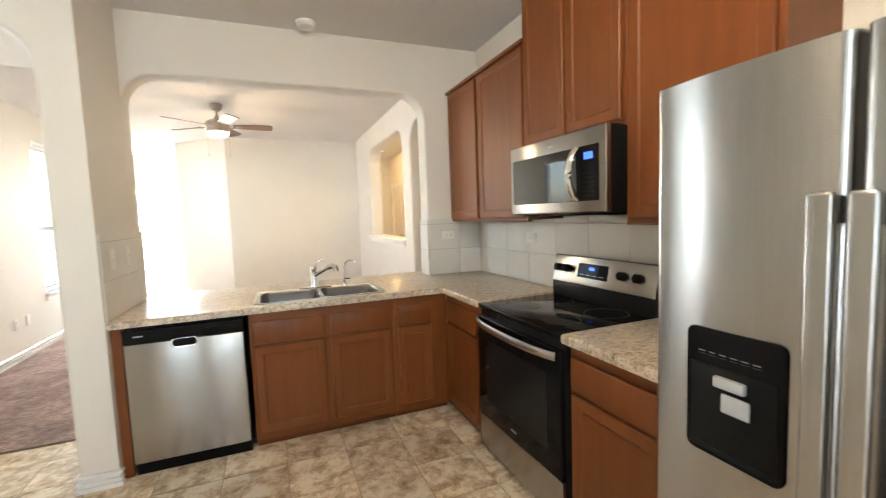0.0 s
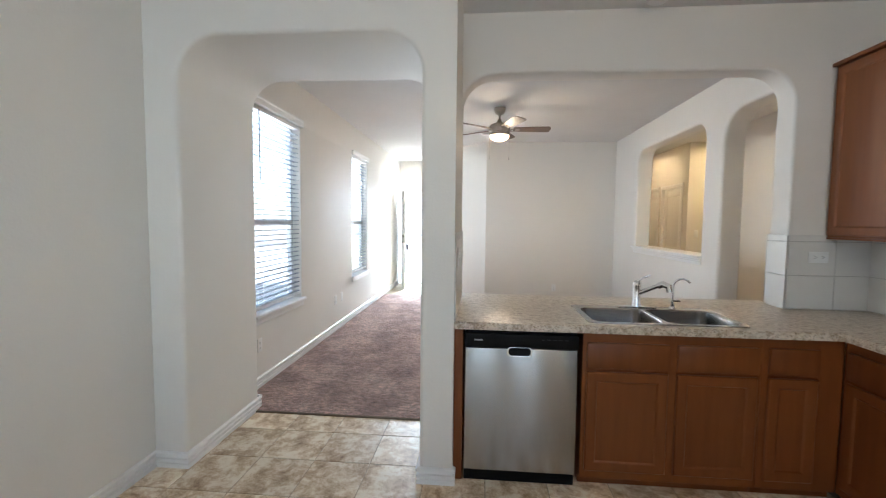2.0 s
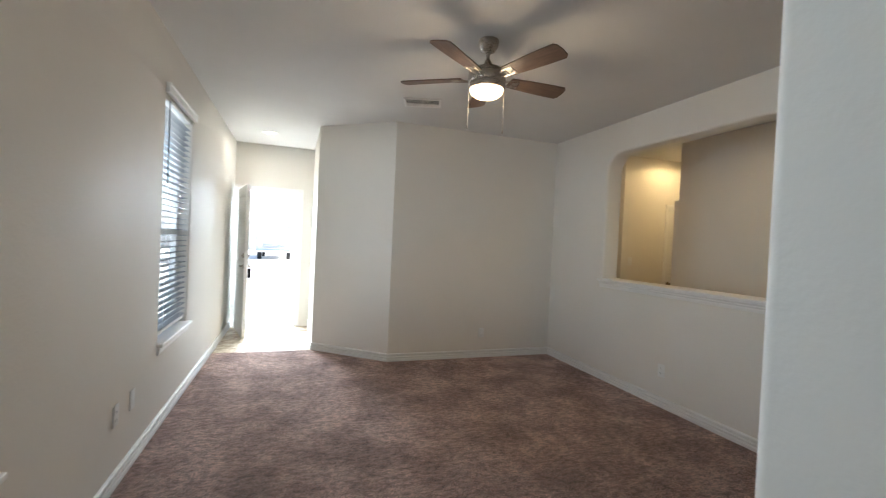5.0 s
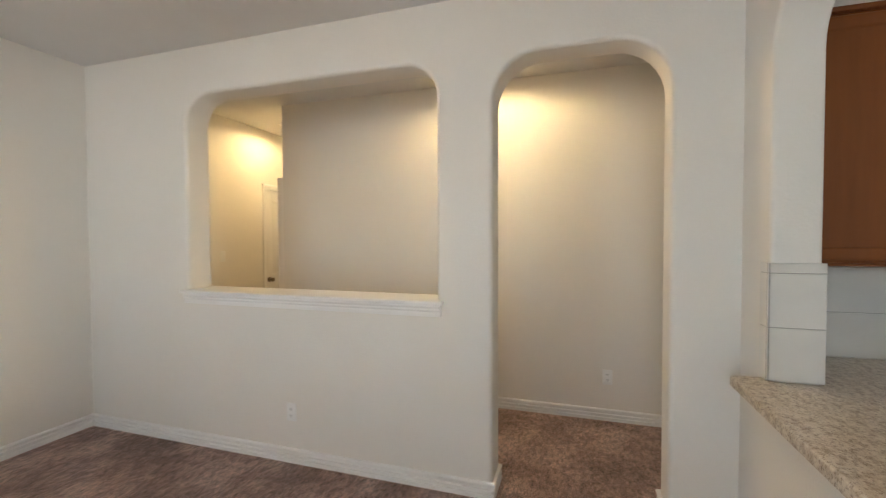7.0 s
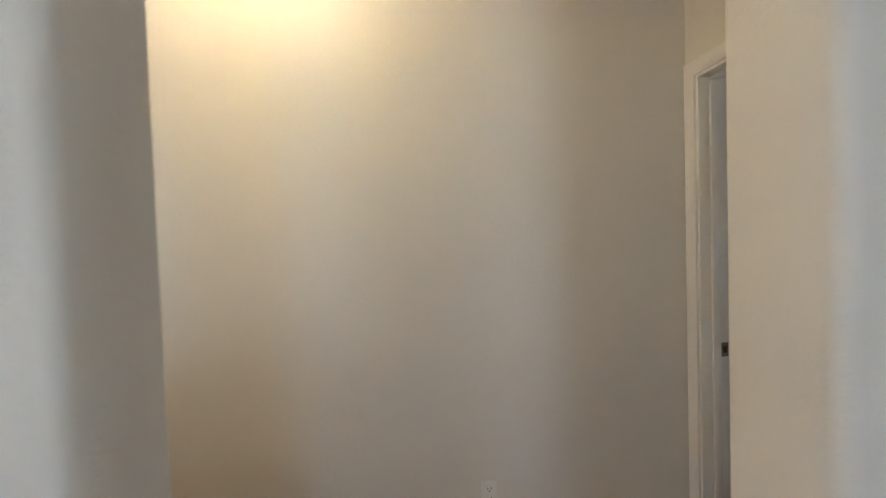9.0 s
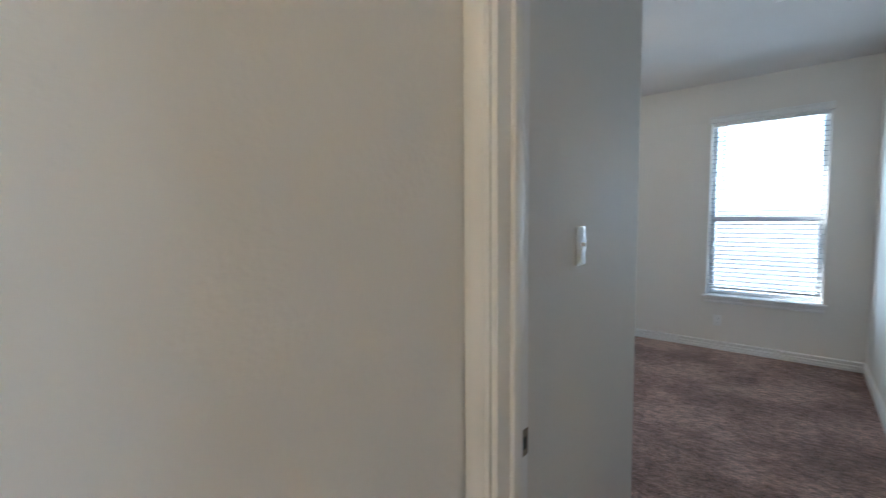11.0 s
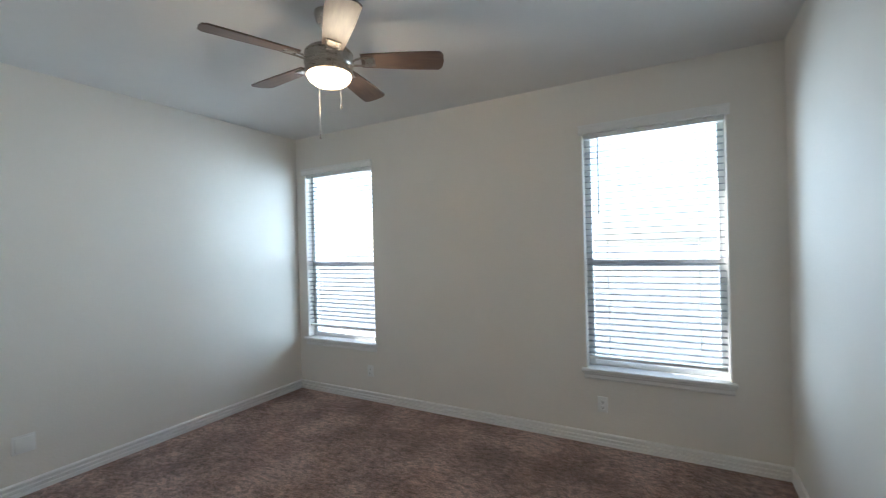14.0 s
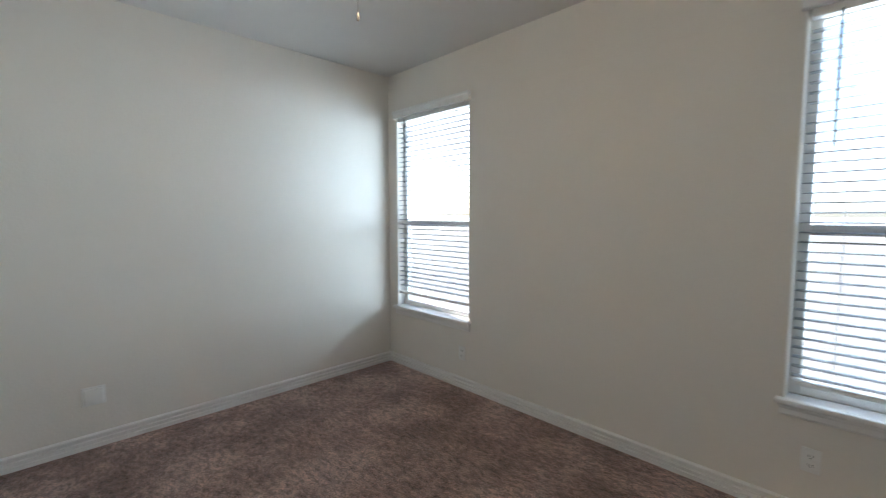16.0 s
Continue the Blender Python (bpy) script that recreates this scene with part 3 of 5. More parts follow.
def facing(x, y, yaw):
    return pose(x, y, 0, 0, 0, yaw)


window_unit("window_1", facing(XL, sum(W1) / 2, -90), W1[1] - W1[0], 0.615, 2.345, "white single-hung window with a painted sill", 0.05, 1)
window_unit("window_2", facing(XL, sum(W2) / 2, -90), W2[1] - W2[0], 0.615, 2.345, "white single-hung window with a painted sill", 0.05, 2)
window_unit("window_3", facing(sum(B2) / 2, YB, 0), B2[1] - B2[0], 0.58, 2.345, "white single-hung window with a painted sill", 0.075, 3)
window_unit("window_4", facing(sum(B1) / 2, YB, 0), B1[1] - B1[0], 0.58, 2.345, "white single-hung window with a painted sill", 0.13, 4)
window_unit("window_5", facing(sum(K1) / 2, YB, 0), K1[1] - K1[0], 0.58, 2.345, "white single-hung window with a painted sill", 0.06, 5)
window_unit("window_6", facing(sum(K2) / 2, YB, 0), K2[1] - K2[0], 0.58, 2.345, "white single-hung window with a painted sill", 0.06, 6)


# ---- doors ----
def panel_door_mesh(w, h, t):
    """A two-panel moulded door: width along x from 0, thickness along y, both faces with sunk panels."""
    bm = box(0.01, w - 0.01, -t / 2 + 0.009, t / 2 - 0.009, 0.01, h - 0.01)
    for x0, x1, z0, z1 in ((0, 0.115, 0, h), (w - 0.115, w, 0, h), (0.115, w - 0.115, 0, 0.20), (0.115, w - 0.115, 0.80, 0.975), (0.115, w - 0.115, h - 0.13, h)):
        box(x0, x1, -t / 2, t / 2, z0, z1, 0.003, 2, bm=bm)
    return bm


def door_panels(w, h, t, parent):
    for z0, z1 in ((0.20, 0.80), (0.975, h - 0.13)):
        for s in (-1, 1):
            bm = bmesh.new()
            y = s * t / 2
            rings = []
            for inset, dep in ((0.0, -0.002), (0.010, -0.0085), (0.028, -0.0085), (0.050, -0.002)):
                x0, x1, a, b = 0.115 + inset, w - 0.115 - inset, z0 + inset, z1 - inset
                rings.append([bm.verts.new((x, y + s * dep, z)) for x, z in ((x0, a), (x1, a), (x1, b), (x0, b))])
            for p, q in zip(rings, rings[1:]):
                for i in range(4):
                    bm.faces.new([p[i], p[(i + 1) % 4], q[(i + 1) % 4], q[i]])
            bm.faces.new(rings[-1])
            part("panel", bm, DOORW, parent)


def knob(parent, x, t, z, sides=(-1, 1)):
    for s in sides:
        turn = pose(x, s * t / 2, z, -90 * s, 0, 0)
        part("door_knob", lathe([(0, 0), (0.033, 0), (0.033, 0.004), (0.028, 0.009), (0.012, 0.012), (0.011, 0.028), (0.018, 0.034), (0.026, 0.045), (0.027, 0.054), (0.022, 0.063), (0.0, 0.067)], 28, turn), BRONZE, parent, "aged nickel round knob")


def door_leaf(name, m, w, h, label, knob_x, knob_z=0.93, t=0.035):
    d = tagged(new(name), label, "door", "", "structure")
    d.matrix_world = m
    part("door_slab", panel_door_mesh(w, h, t), DOORW, d)
    door_panels(w, h, t, d)
    knob(d, knob_x, t, knob_z)
    for z in (0.25, 1.02, h - 0.22):
        part("hinge", cyl(0.006, 0.006, z - 0.045, z + 0.045, 10, pose(-0.004 if knob_x > w / 2 else w + 0.004, t / 2 + 0.002, 0)), NICKEL, d)
    return d


def door_casing(name, m, w, h, depth, both=True, strike=None):
    """Jambs, stops and casings round an opening; local x across the opening from 0 to w, y through the wall from 0 to depth."""
    f = tagged(new(name), "white painted door frame with moulded casing", "door frame", "", "structure")
    f.matrix_world = m
    part("jamb", box(0.0005, 0.018, 0.0, depth, 0.0, h), TRIM, f)
    part("jamb", box(w - 0.018, w - 0.0005, 0.0, depth, 0.0, h), TRIM, f)
    part("head_jamb", box(0.018, w - 0.018, 0.0, depth, h - 0.018, h - 0.0005), TRIM, f)
    prof = [(0, 0), (0.010, 0.0), (0.012, 0.006), (0.009, 0.012), (0.014, 0.022), (0.016, 0.044), (0.013, 0.056), (0, 0.057)]
    for y, s in ((0.0, -1), (depth, 1)) if both else ((0.0, -1),):
        for x, dirn in ((0.006, -1), (w - 0.006, 1)):
            bm = bmesh.new()
            lo = [bm.verts.new((x + dirn * u, y + s * (o + 0.0005), 0.0)) for o, u in prof]
            hi = [bm.verts.new((x + dirn * u, y + s * (o + 0.0005), h - 0.006 + u)) for o, u in prof]
            for i in range(len(prof)):
                j = (i + 1) % len(prof)
                bm.faces.new([lo[i], lo[j], hi[j], hi[i]])
            bm.faces.new(lo)
            bm.faces.new(hi)
            part("casing", bm, TRIM, f)
        bm = bmesh.new()
        lo = [bm.verts.new((0.006 - u, y + s * (o + 0.0005), h - 0.006 + u)) for o, u in prof]
        hi = [bm.verts.new((w - 0.006 + u, y + s * (o + 0.0005), h - 0.006 + u)) for o, u in prof]
        for i in range(len(prof)):
            j = (i + 1) % len(prof)
            bm.faces.new([lo[i], lo[j], hi[j], hi[i]])
        part("head_casing", bm, TRIM, f)
    if strike:
        x, y, z = strike
        for a, b in ((0.0183, 0.030), (w - 0.030, w - 0.0183)):
            part("door_stop", box(a, b, y - 0.056, y - 0.021, 0.0, h - 0.031, 0.003), TRIM, f)
        part("door_stop", box(0.0183, w - 0.0183, y - 0.056, y - 0.021, h - 0.030, h - 0.0183, 0.003), TRIM, f)
        sp = box(x - 0.0015, x + 0.0015, y - 0.016, y + 0.016, z - 0.029, z + 0.029, 0.0008, 1)
        part("strike_plate", sp, BRONZE, f, "dull metal strike plate")
        part("latch_hole", box(x - 0.0022, x + 0.0022, y - 0.008, y + 0.008, z - 0.013, z + 0.013), DARKSLOT, f)
    return f


# bedroom door, open against the side wall
door_casing("door_frame_1", pose(1.20, -0.225, 0, 0, 0, 180), 0.80, 2.05, 0.12, strike=(0.0197, 0.101, 0.915))
door_leaf("door_1", pose(0.425, -0.415, 0.012, 0, 0, -88.5), 0.762, 2.02, "white two-panel interior door standing open", 0.70, 0.875)
# closed doors off the hall
door_casing("door_frame_2", pose(1.99, 4.5, 0, 0, 0, 0), 0.76, 2.05, 0.12)
door_leaf("door_2", pose(2.010, 4.545, 0.012, 0, 0, 0), 0.72, 2.015, "white two-panel interior door, closed", 0.07, 0.92)
for i, y in ((3, 4.72), (4, 5.66)):
    door_casing("door_frame_%d" % i, pose(1.18, y + 0.76, 0, 0, 0, -90), 0.76, 2.05, 0.12)
    door_leaf("door_%d" % i, pose(1.225, y + 0.74, 0.012, 0, 0, -90), 0.72, 2.015, "white two-panel interior door, closed", 0.65, 0.92)
tagged(ob_from("door_frame_5", box(XH + 0.001, XH + 0.10, 3.661, 3.725, 0.0, 2.04, 0.003), PAINT), "cream painted door surround at the hall corner", "door frame", kind="structure")

# front door, open into the entry
door_casing("door_frame_6", pose(-3.11, YF, 0, 0, 0, 180) @ Matrix.Diagonal((1, -1, 1, 1)), 0.88, 2.06, 0.15)
fd = door_leaf("door_5", pose(-3.945, YF - 0.040, 0.012, 0, 0, -76), 0.80, 2.03, "white front door standing open with lever and deadbolt", 2.0, 5.0, 0.044)
for ch in list(fd.children):
    if ch.name.startswith("door_knob"):
        bpy.data.objects.remove(ch)
for s in (-1, 1):
    turn = pose(0.735, s * 0.022, 0.95, -90 * s, 0, 0)
    part("lever_rose", lathe([(0, 0), (0.032, 0), (0.032, 0.006), (0.012, 0.012), (0.011, 0.045), (0, 0.046)], 24, turn), NICKEL, fd)
    part("lever", box(0.625, 0.745, s * 0.058 - 0.006, s * 0.058 + 0.006, 0.942, 0.958, 0.004), NICKEL, fd)
    part("deadbolt", lathe([(0, 0), (0.032, 0), (0.030, 0.014), (0.012, 0.018), (0.010, 0.030), (0, 0.031)], 24, pose(0.735, s * 0.022, 1.09, -90 * s, 0, 0)), NICKEL, fd)
for z in (0.25, 1.02, 1.81):
    part("hinge_leaf", box(-0.052, 0.004, 0.017, 0.021, z - 0.05, z + 0.05, 0.001, 1), NICKEL, fd, "nickel butt hinge")
lockbox = thing("key_lockbox", "black key lockbox hanging from the front door lever", "lockbox")
lockbox.matrix_world = pose(-3.945 + 0.68 * 0.242 + 0.0563, YF - 0.040 - 0.68 * 0.970 + 0.014, 0, 0, 0, -76)
part("shackle", tube([(-0.014, 0.0, 0.93), (-0.014, 0.0, 0.975), (0, 0, 0.985), (0.014, 0, 0.975), (0.014, 0, 0.93)], 0.004, 8), CHROME, lockbox)
part("body", box(-0.03, 0.03, -0.018, 0.018, 0.80, 0.93, 0.006), BLACKPL, lockbox)
part("threshold", box(-3.99, -3.11, YF - 0.01, YF + 0.16, -0.02, 0.012, 0.005), NICKEL, entry_floor)

# ledge of the pass-through: a deep board with a moulded edge
ledge = thing("pass_through_ledge", "white painted ledge board with moulded edge under the opening", "ledge")
part("board", box(-0.045, 0.245, 1.60, 3.495, 1.066, 1.088, 0.006, 3), TRIM, ledge)
for x, s, nm in ((-0.0005, -1, "moulding"), (0.2005, 1, "moulding")):
    ob = profile_run(nm, (x, 1.615), (x, 3.48), (s, 0), [(0, 0), (0.010, 0.002), (0.014, 0.016), (0.014, 0.030), (0.022, 0.040), (0.022, 0.050), (0.032, 0.062), (0.032, 0.072), (0, 0.072)], 0.9938, TRIM, parent=ledge)


# ---- wall plates ----
def wall_plate(name, m, kind, label, category, group):
    """An outlet, switch or blank plate; local y out of the wall, origin at the plate's middle."""
    p = thing(name, label, category, group)
    p.matrix_world = m
    wdt = 0.116 if kind in ("double", "box") else 0.070
    part("plate", box(-wdt / 2, wdt / 2, 0.0005, 0.0065, -0.0575, 0.0575, 0.0025, 2), PLASTIC, p)
    if kind == "box":
        part("cover", box(-0.046, 0.046, 0.006, 0.020, -0.046, 0.046, 0.004, 2), PLASTIC, p, "raised square cover")
    if kind == "outlet":
        for z in (-0.021, 0.021):
            part("socket", box(-0.017, 0.017, 0.006, 0.0078, z - 0.014, z + 0.014, 0.0015, 1), PLASTIC, p)
            for x in (-0.007, 0.007):
                part("slot", box(x - 0.0012, x + 0.0012, 0.0074, 0.0082, z - 0.004, z + 0.006), DARKSLOT, p)
            part("ground_hole", cyl(0.0026, 0.0026, 0.0, 0.0008, 10, pose(0, 0.0074, z - 0.009, -90, 0, 0)), DARKSLOT, p)
    elif kind in ("switch", "double"):
        for x in ((0,) if kind == "switch" else (-0.023, 0.023)):
            part("switch_frame", box(x - 0.006, x + 0.006, 0.006, 0.0075, -0.013, 0.013), PLASTIC, p)
            part("toggle", box(x - 0.004, x + 0.004, 0.006, 0.020, 0.0, 0.010, 0.001, 1, m=None), PLASTIC, p)
    part("screw", cyl(0.0028, 0.0028, 0, 0.0010, 10, pose(0, 0.0062, 0.0 if kind == "outlet" else 0.030, -90, 0, 0)), PLASTIC, p)
    return p


def outlet(x, y, z, yaw, horizontal=False):
    return wall_plate("outlet", pose(x, y, z, 0, 0, yaw) @ pose(0, 0, 0, 0, 90 if horizontal else 0, 0), "outlet", "white duplex outlet plate on the wall", "outlet", "wall outlets")


def switch(x, y, z, yaw, kind="switch"):
    return wall_plate("light_switch", pose(x, y, z, 0, 0, yaw), kind, "white toggle light switch plate on the wall", "switch", "light switches")


def blank(x, y, z, yaw):
    return wall_plate("cable_plate", pose(x, y, z, 0, 0, yaw), "blank", "white cable wall plate", "wall plate", "cable plates")


outlet(0.0, 2.62, 0.335, 90)
outlet(XH, 0.664, 0.35, 90)
outlet(XL, 2.36, 0.40, -90)
blank(XL, 2.60, 0.40, -90)
outlet(XL, 0.50, 0.36, -90)
outlet(-0.957, 4.435, 0.31, 180)
outlet(1.40, YB, 0.315, 0)
outlet(3.585, YB, 0.305, 0)
outlet(XB, -3.39, 0.265, -90)
blank(XB, -3.66, 0.285, -90)
wall_plate("cable_plate", pose(XE, -2.43, 0.335, 0, 0, 90), "box", "white square raised cover plate on the wall", "wall plate", "cable plates")
switch(XH, -0.788, 1.31, 90)
outlet(XH, -0.75, 0.39, 90)
switch(1.33, 4.5, 1.25, 180)
switch(-2.512, -0.49, 1.30, 90)
switch(-2.512, -0.49, 1.18, 90)


# ---- ceiling fans ----
def ceiling_fan(x, y, turn, chain_turn, lengths, label):
    f = thing("ceiling_fan", label, "ceiling fan", "ceiling fans", pose(x, y, 0, 0, 0, 0))
    part("canopy", lathe([(0, 2.7395), (0.066, 2.7395), (0.068, 2.725), (0.062, 2.695), (0.045, 2.668), (0.020, 2.655), (0, 2.654)], 36), NICKEL, f)
    part("downrod", cyl(0.012, 0.012, 2.575, 2.66, 16), NICKEL, f)
    part("yoke_cover", lathe([(0.013, 2.615), (0.022, 2.605), (0.032, 2.575), (0.050, 2.560), (0.0, 2.556)], 28), NICKEL, f)
    part("motor_housing", lathe([(0, 2.566), (0.060, 2.562), (0.105, 2.545), (0.122, 2.528), (0.124, 2.520), (0.116, 2.516), (0.124, 2.511), (0.126, 2.470), (0.120, 2.455), (0.116, 2.452), (0, 2.450)], 40), NICKEL, f, "brushed nickel motor housing")
    part("light_ring", lathe([(0.112, 2.453), (0.121, 2.450), (0.122, 2.425), (0.112, 2.418), (0.108, 2.424)], 40), NICKEL, f)
    part("light_bowl", lathe([(0.110, 2.428), (0.112, 2.412), (0.104, 2.392), (0.080, 2.372), (0.045, 2.361), (0, 2.358)], 40), BOWL, f, "lit frosted glass bowl")
    for k in range(5):
        a = turn + 72 * k
        m = pose(0, 0, 2.492, 0, 0, a) @ pose(0, 0, 0, -12, 0, 0)
        # blade
        bm = bmesh.new()
        top, low = [], []
        outline = []
        for i in range(9):
            u = i / 8
            outline.append((0.165 + 0.405 * u, -(0.050 + 0.021 * math.sin(u * math.pi / 2))))
        outline.append((0.588, -0.050))
        outline.append((0.594, 0.0))
        outline.append((0.588, 0.052))
        for i in range(8, -1, -1):
            u = i / 8
            outline.append((0.165 + 0.405 * u, 0.050 + 0.021 * math.sin(u * math.pi / 2)))
        top = [bm.verts.new((px, py, 0.004)) for px, py in outline]
        low = [bm.verts.new((px, py, -0.004)) for px, py in outline]
        bm.faces.new(top)
        bm.faces.new(low[::-1])
        for i in range(len(outline)):
            j = (i + 1) % len(outline)
            bm.faces.new([top[i], low[i], low[j], top[j]])
        b = part("blade", bm, BLADE, f)
        b.matrix_local = m
        arm = tube([(0.095, -0.006, -0.022), (0.13, -0.020, -0.014), (0.165, -0.030, -0.0075), (0.225, -0.030, -0.0075)], 0.0055, 8)
        tube([(0.095, 0.006, -0.022), (0.13, 0.020, -0.014), (0.165, 0.030, -0.0075), (0.225, 0.030, -0.0075)], 0.0055, 8, bm=arm)
        box(0.185, 0.235, -0.036, 0.036, -0.0085, -0.0045, 0.001, 1, bm=arm)
        br = part("blade_arm", arm, NICKEL, f)
        br.matrix_local = m
    for i, (s, ln) in enumerate(zip((1, -1), lengths)):
        a = radians(chain_turn) + (0 if s > 0 else math.pi)
        cx, cy = 0.118 * math.cos(a), 0.118 * math.sin(a)
        ch = bmesh.new()
        for k in range(int(ln / 0.006)):
            bmesh.ops.create_icosphere(ch, subdivisions=1, radius=0.0026, matrix=Matrix.Translation((cx, cy, 2.430 - 0.006 * k)))
        part("pull_chain", ch, NICKEL, f)
        part("chain_fob", lathe([(0, 0.03), (0.003, 0.028), (0.005, 0.012), (0.005, 0.004), (0, 0)], 12, Matrix.Translation((cx, cy, 2.430 - ln - 0.028))), NICKEL, f)
    return f


ceiling_fan(-2.00, 2.28, 2, 165, (0.25, 0.27), "five-blade nickel and walnut ceiling fan with lit bowl")
ceiling_fan(2.44, -3.03, -4, -19, (0.29, 0.19), "five-blade nickel and walnut ceiling fan with lit bowl")
point_lamp("fan_lamp", (-2.00, 2.28, 2.31), 4.0, WARM, 0.10)
point_lamp("fan_lamp", (2.44, -3.03, 2.31), 2.5, WARM, 0.10)


def dome_light(x, y, watts, label, colour=(1.0, 0.64, 0.30)):
    d = thing("ceiling_light", label, "ceiling light", "flush ceiling lights", pose(x, y, 0))
    part("base", lathe([(0, 2.7395), (0.165, 2.7395), (0.168, 2.72), (0.158, 2.712), (0, 2.712)], 40), NICKEL, d)
    part("shade", lathe([(0.150, 2.712), (0.145, 2.690), (0.120, 2.662), (0.07, 2.642), (0, 2.636)], 40), BOWL, d, "lit frosted glass dome")
    point_lamp("dome_lamp", (x, y, 2.56), watts, colour, 0.10)
    return d


dome_light(-1.15, -2.7, 4.2, "lit frosted dome light on the kitchen ceiling", (1.0, 0.84, 0.63))



def downlight(x, y, watts, colour, label):
    """A recessed can: trim ring, lit lens, and its lamp, which shines down in a wide cone."""
    can = thing("downlight", label, "downlight", "recessed downlights", pose(x, y, 0))
    part("trim_ring", lathe([(0.060, 2.7395), (0.095, 2.7395), (0.094, 2.733), (0.062, 2.735)], 36), TRIM, can)
    part("lens", lathe([(0.061, 2.7370), (0.03, 2.7360), (0, 2.7355)], 36), CANGLOW, can, "lit lens")
    data = bpy.data.lights.new("downlight_lamp", 'SPOT')
    data.energy, data.color, data.spot_size, data.spot_blend, data.shadow_soft_size = watts, colour, radians(172), 0.35, 0.05
    lamp = new("downlight_lamp", data)
    lamp.matrix_world = look((x, y, 2.725), (x, y, 0), 0)
    return can


downlight(-3.52, 5.78, 5.5, (1.0, 0.87, 0.70), "white recessed downlight, lit, in the entry ceiling")
downlight(0.74, 1.52, 10.0, (1.0, 0.69, 0.32), "white recessed downlight, lit, in the hall ceiling")
downlight(0.70, 5.45, 6.0, (1.0, 0.66, 0.32), "white recessed downlight, lit, in the hall ceiling")
downlight(1.86, 4.06, 9.5, (1.0, 0.68, 0.30), "white recessed downlight, lit, in the hall ceiling")

smoke = thing("smoke_detector", "white round smoke detector on the kitchen ceiling", "smoke detector", "", pose(-1.19, -0.15, 0))
part("base", lathe([(0, 2.7395), (0.068, 2.7395), (0.068, 2.730), (0, 2.729)], 36), PLASTIC, smoke)
part("cover", lathe([(0.062, 2.730), (0.060, 2.710), (0.050, 2.701), (0.020, 2.698), (0, 2.698)], 36), PLASTIC, smoke)


def ceiling_vent(x, y, yaw, w, d, label):
    v = thing("ceiling_vent", label, "vent", "ceiling vents", pose(x, y, 0, 0, 0, yaw))
    fr = bmesh.new()
    for a, b, c, e in ((-w / 2, w / 2, -d / 2, -d / 2 + 0.022), (-w / 2, w / 2, d / 2 - 0.022, d / 2), (-w / 2, -w / 2 + 0.022, -d / 2 + 0.022, d / 2 - 0.022), (w / 2 - 0.022, w / 2, -d / 2 + 0.022, d / 2 - 0.022)):
        box(a, b, c, e, 2.730, 2.7395, 0.002, 1, bm=fr)
    part("frame", fr, TRIM, v)
    part("backing", box(-w / 2 + 0.02, w / 2 - 0.02, -d / 2 + 0.02, d / 2 - 0.02, 2.7375, 2.7394), DARKSLOT, v)
    n = 7
    for k in range(n):
        yy = -d / 2 + 0.030 + (d - 0.06) * k / (n - 1)
        part("slat", box(-w / 2 + 0.022, w / 2 - 0.022, -0.0052, 0.0052, -0.0008, 0.0008, m=pose(0, yy, 2.7325, 38 if k < n / 2 else -38, 0, 0)), TRIM, v)
    part("divider", box(-0.004, 0.004, -d / 2 + 0.02, d / 2 - 0.02, 2.7290, 2.7330), TRIM, v)
    return v


ceiling_vent(-2.04, 3.68, -18, 0.36, 0.24, "white louvred ceiling vent")
ceiling_vent(0.75, -2.90, 2, 0.36, 0.27, "white louvred ceiling vent")

# ---- kitchen ----
CT = 0.878   # counter top
YC = -0.628  # counter's front edge
XC = -0.432  # side run's front edge


def counter(name, outline, holes, label):
    bm = plate(outline, CT - 0.040, CT, holes, 0.012, 4)
    return tagged(ob_from(name, bm, GRANITE), label, "countertop")


SX0, SX1, SY0, SY1 = -1.630, -0.815, -0.575, -0.085   # sink rim


def rounded(x0, x1, y0, y1, r, n=5):
    pts = []
    for cx, cy, a0 in ((x1 - r, y1 - r, 0), (x0 + r, y1 - r, 90), (x0 + r, y0 + r, 180), (x1 - r, y0 + r, 270)):
        for k in range(n + 1):
            a = radians(a0 + 90 * k / n)
            pts.append((cx + r * math.cos(a), cy + r * math.sin(a)))
    return pts


counter("countertop", [(-2.334, YC), (XC, YC), (XC, -1.146), (XK - 0.001, -1.146), (XK - 0.001, -0.001), (-0.297, -0.001), (-0.297, 0.173), (-0.250, 0.173),
                       (-0.250, 0.275), (-0.262, 0.290), (-2.334, 0.290)], [rounded(SX0 + 0.02, SX1 - 0.02, SY0 + 0.02, SY1 - 0.02, 0.03)[::-1]],
        "speckled tan granite-look laminate countertop on the peninsula")
counter("countertop", [(XC, -2.475), (XK - 0.001, -2.475), (XK - 0.001, -1.916), (XC, -1.916)], [], "speckled tan granite-look laminate countertop beside the range")


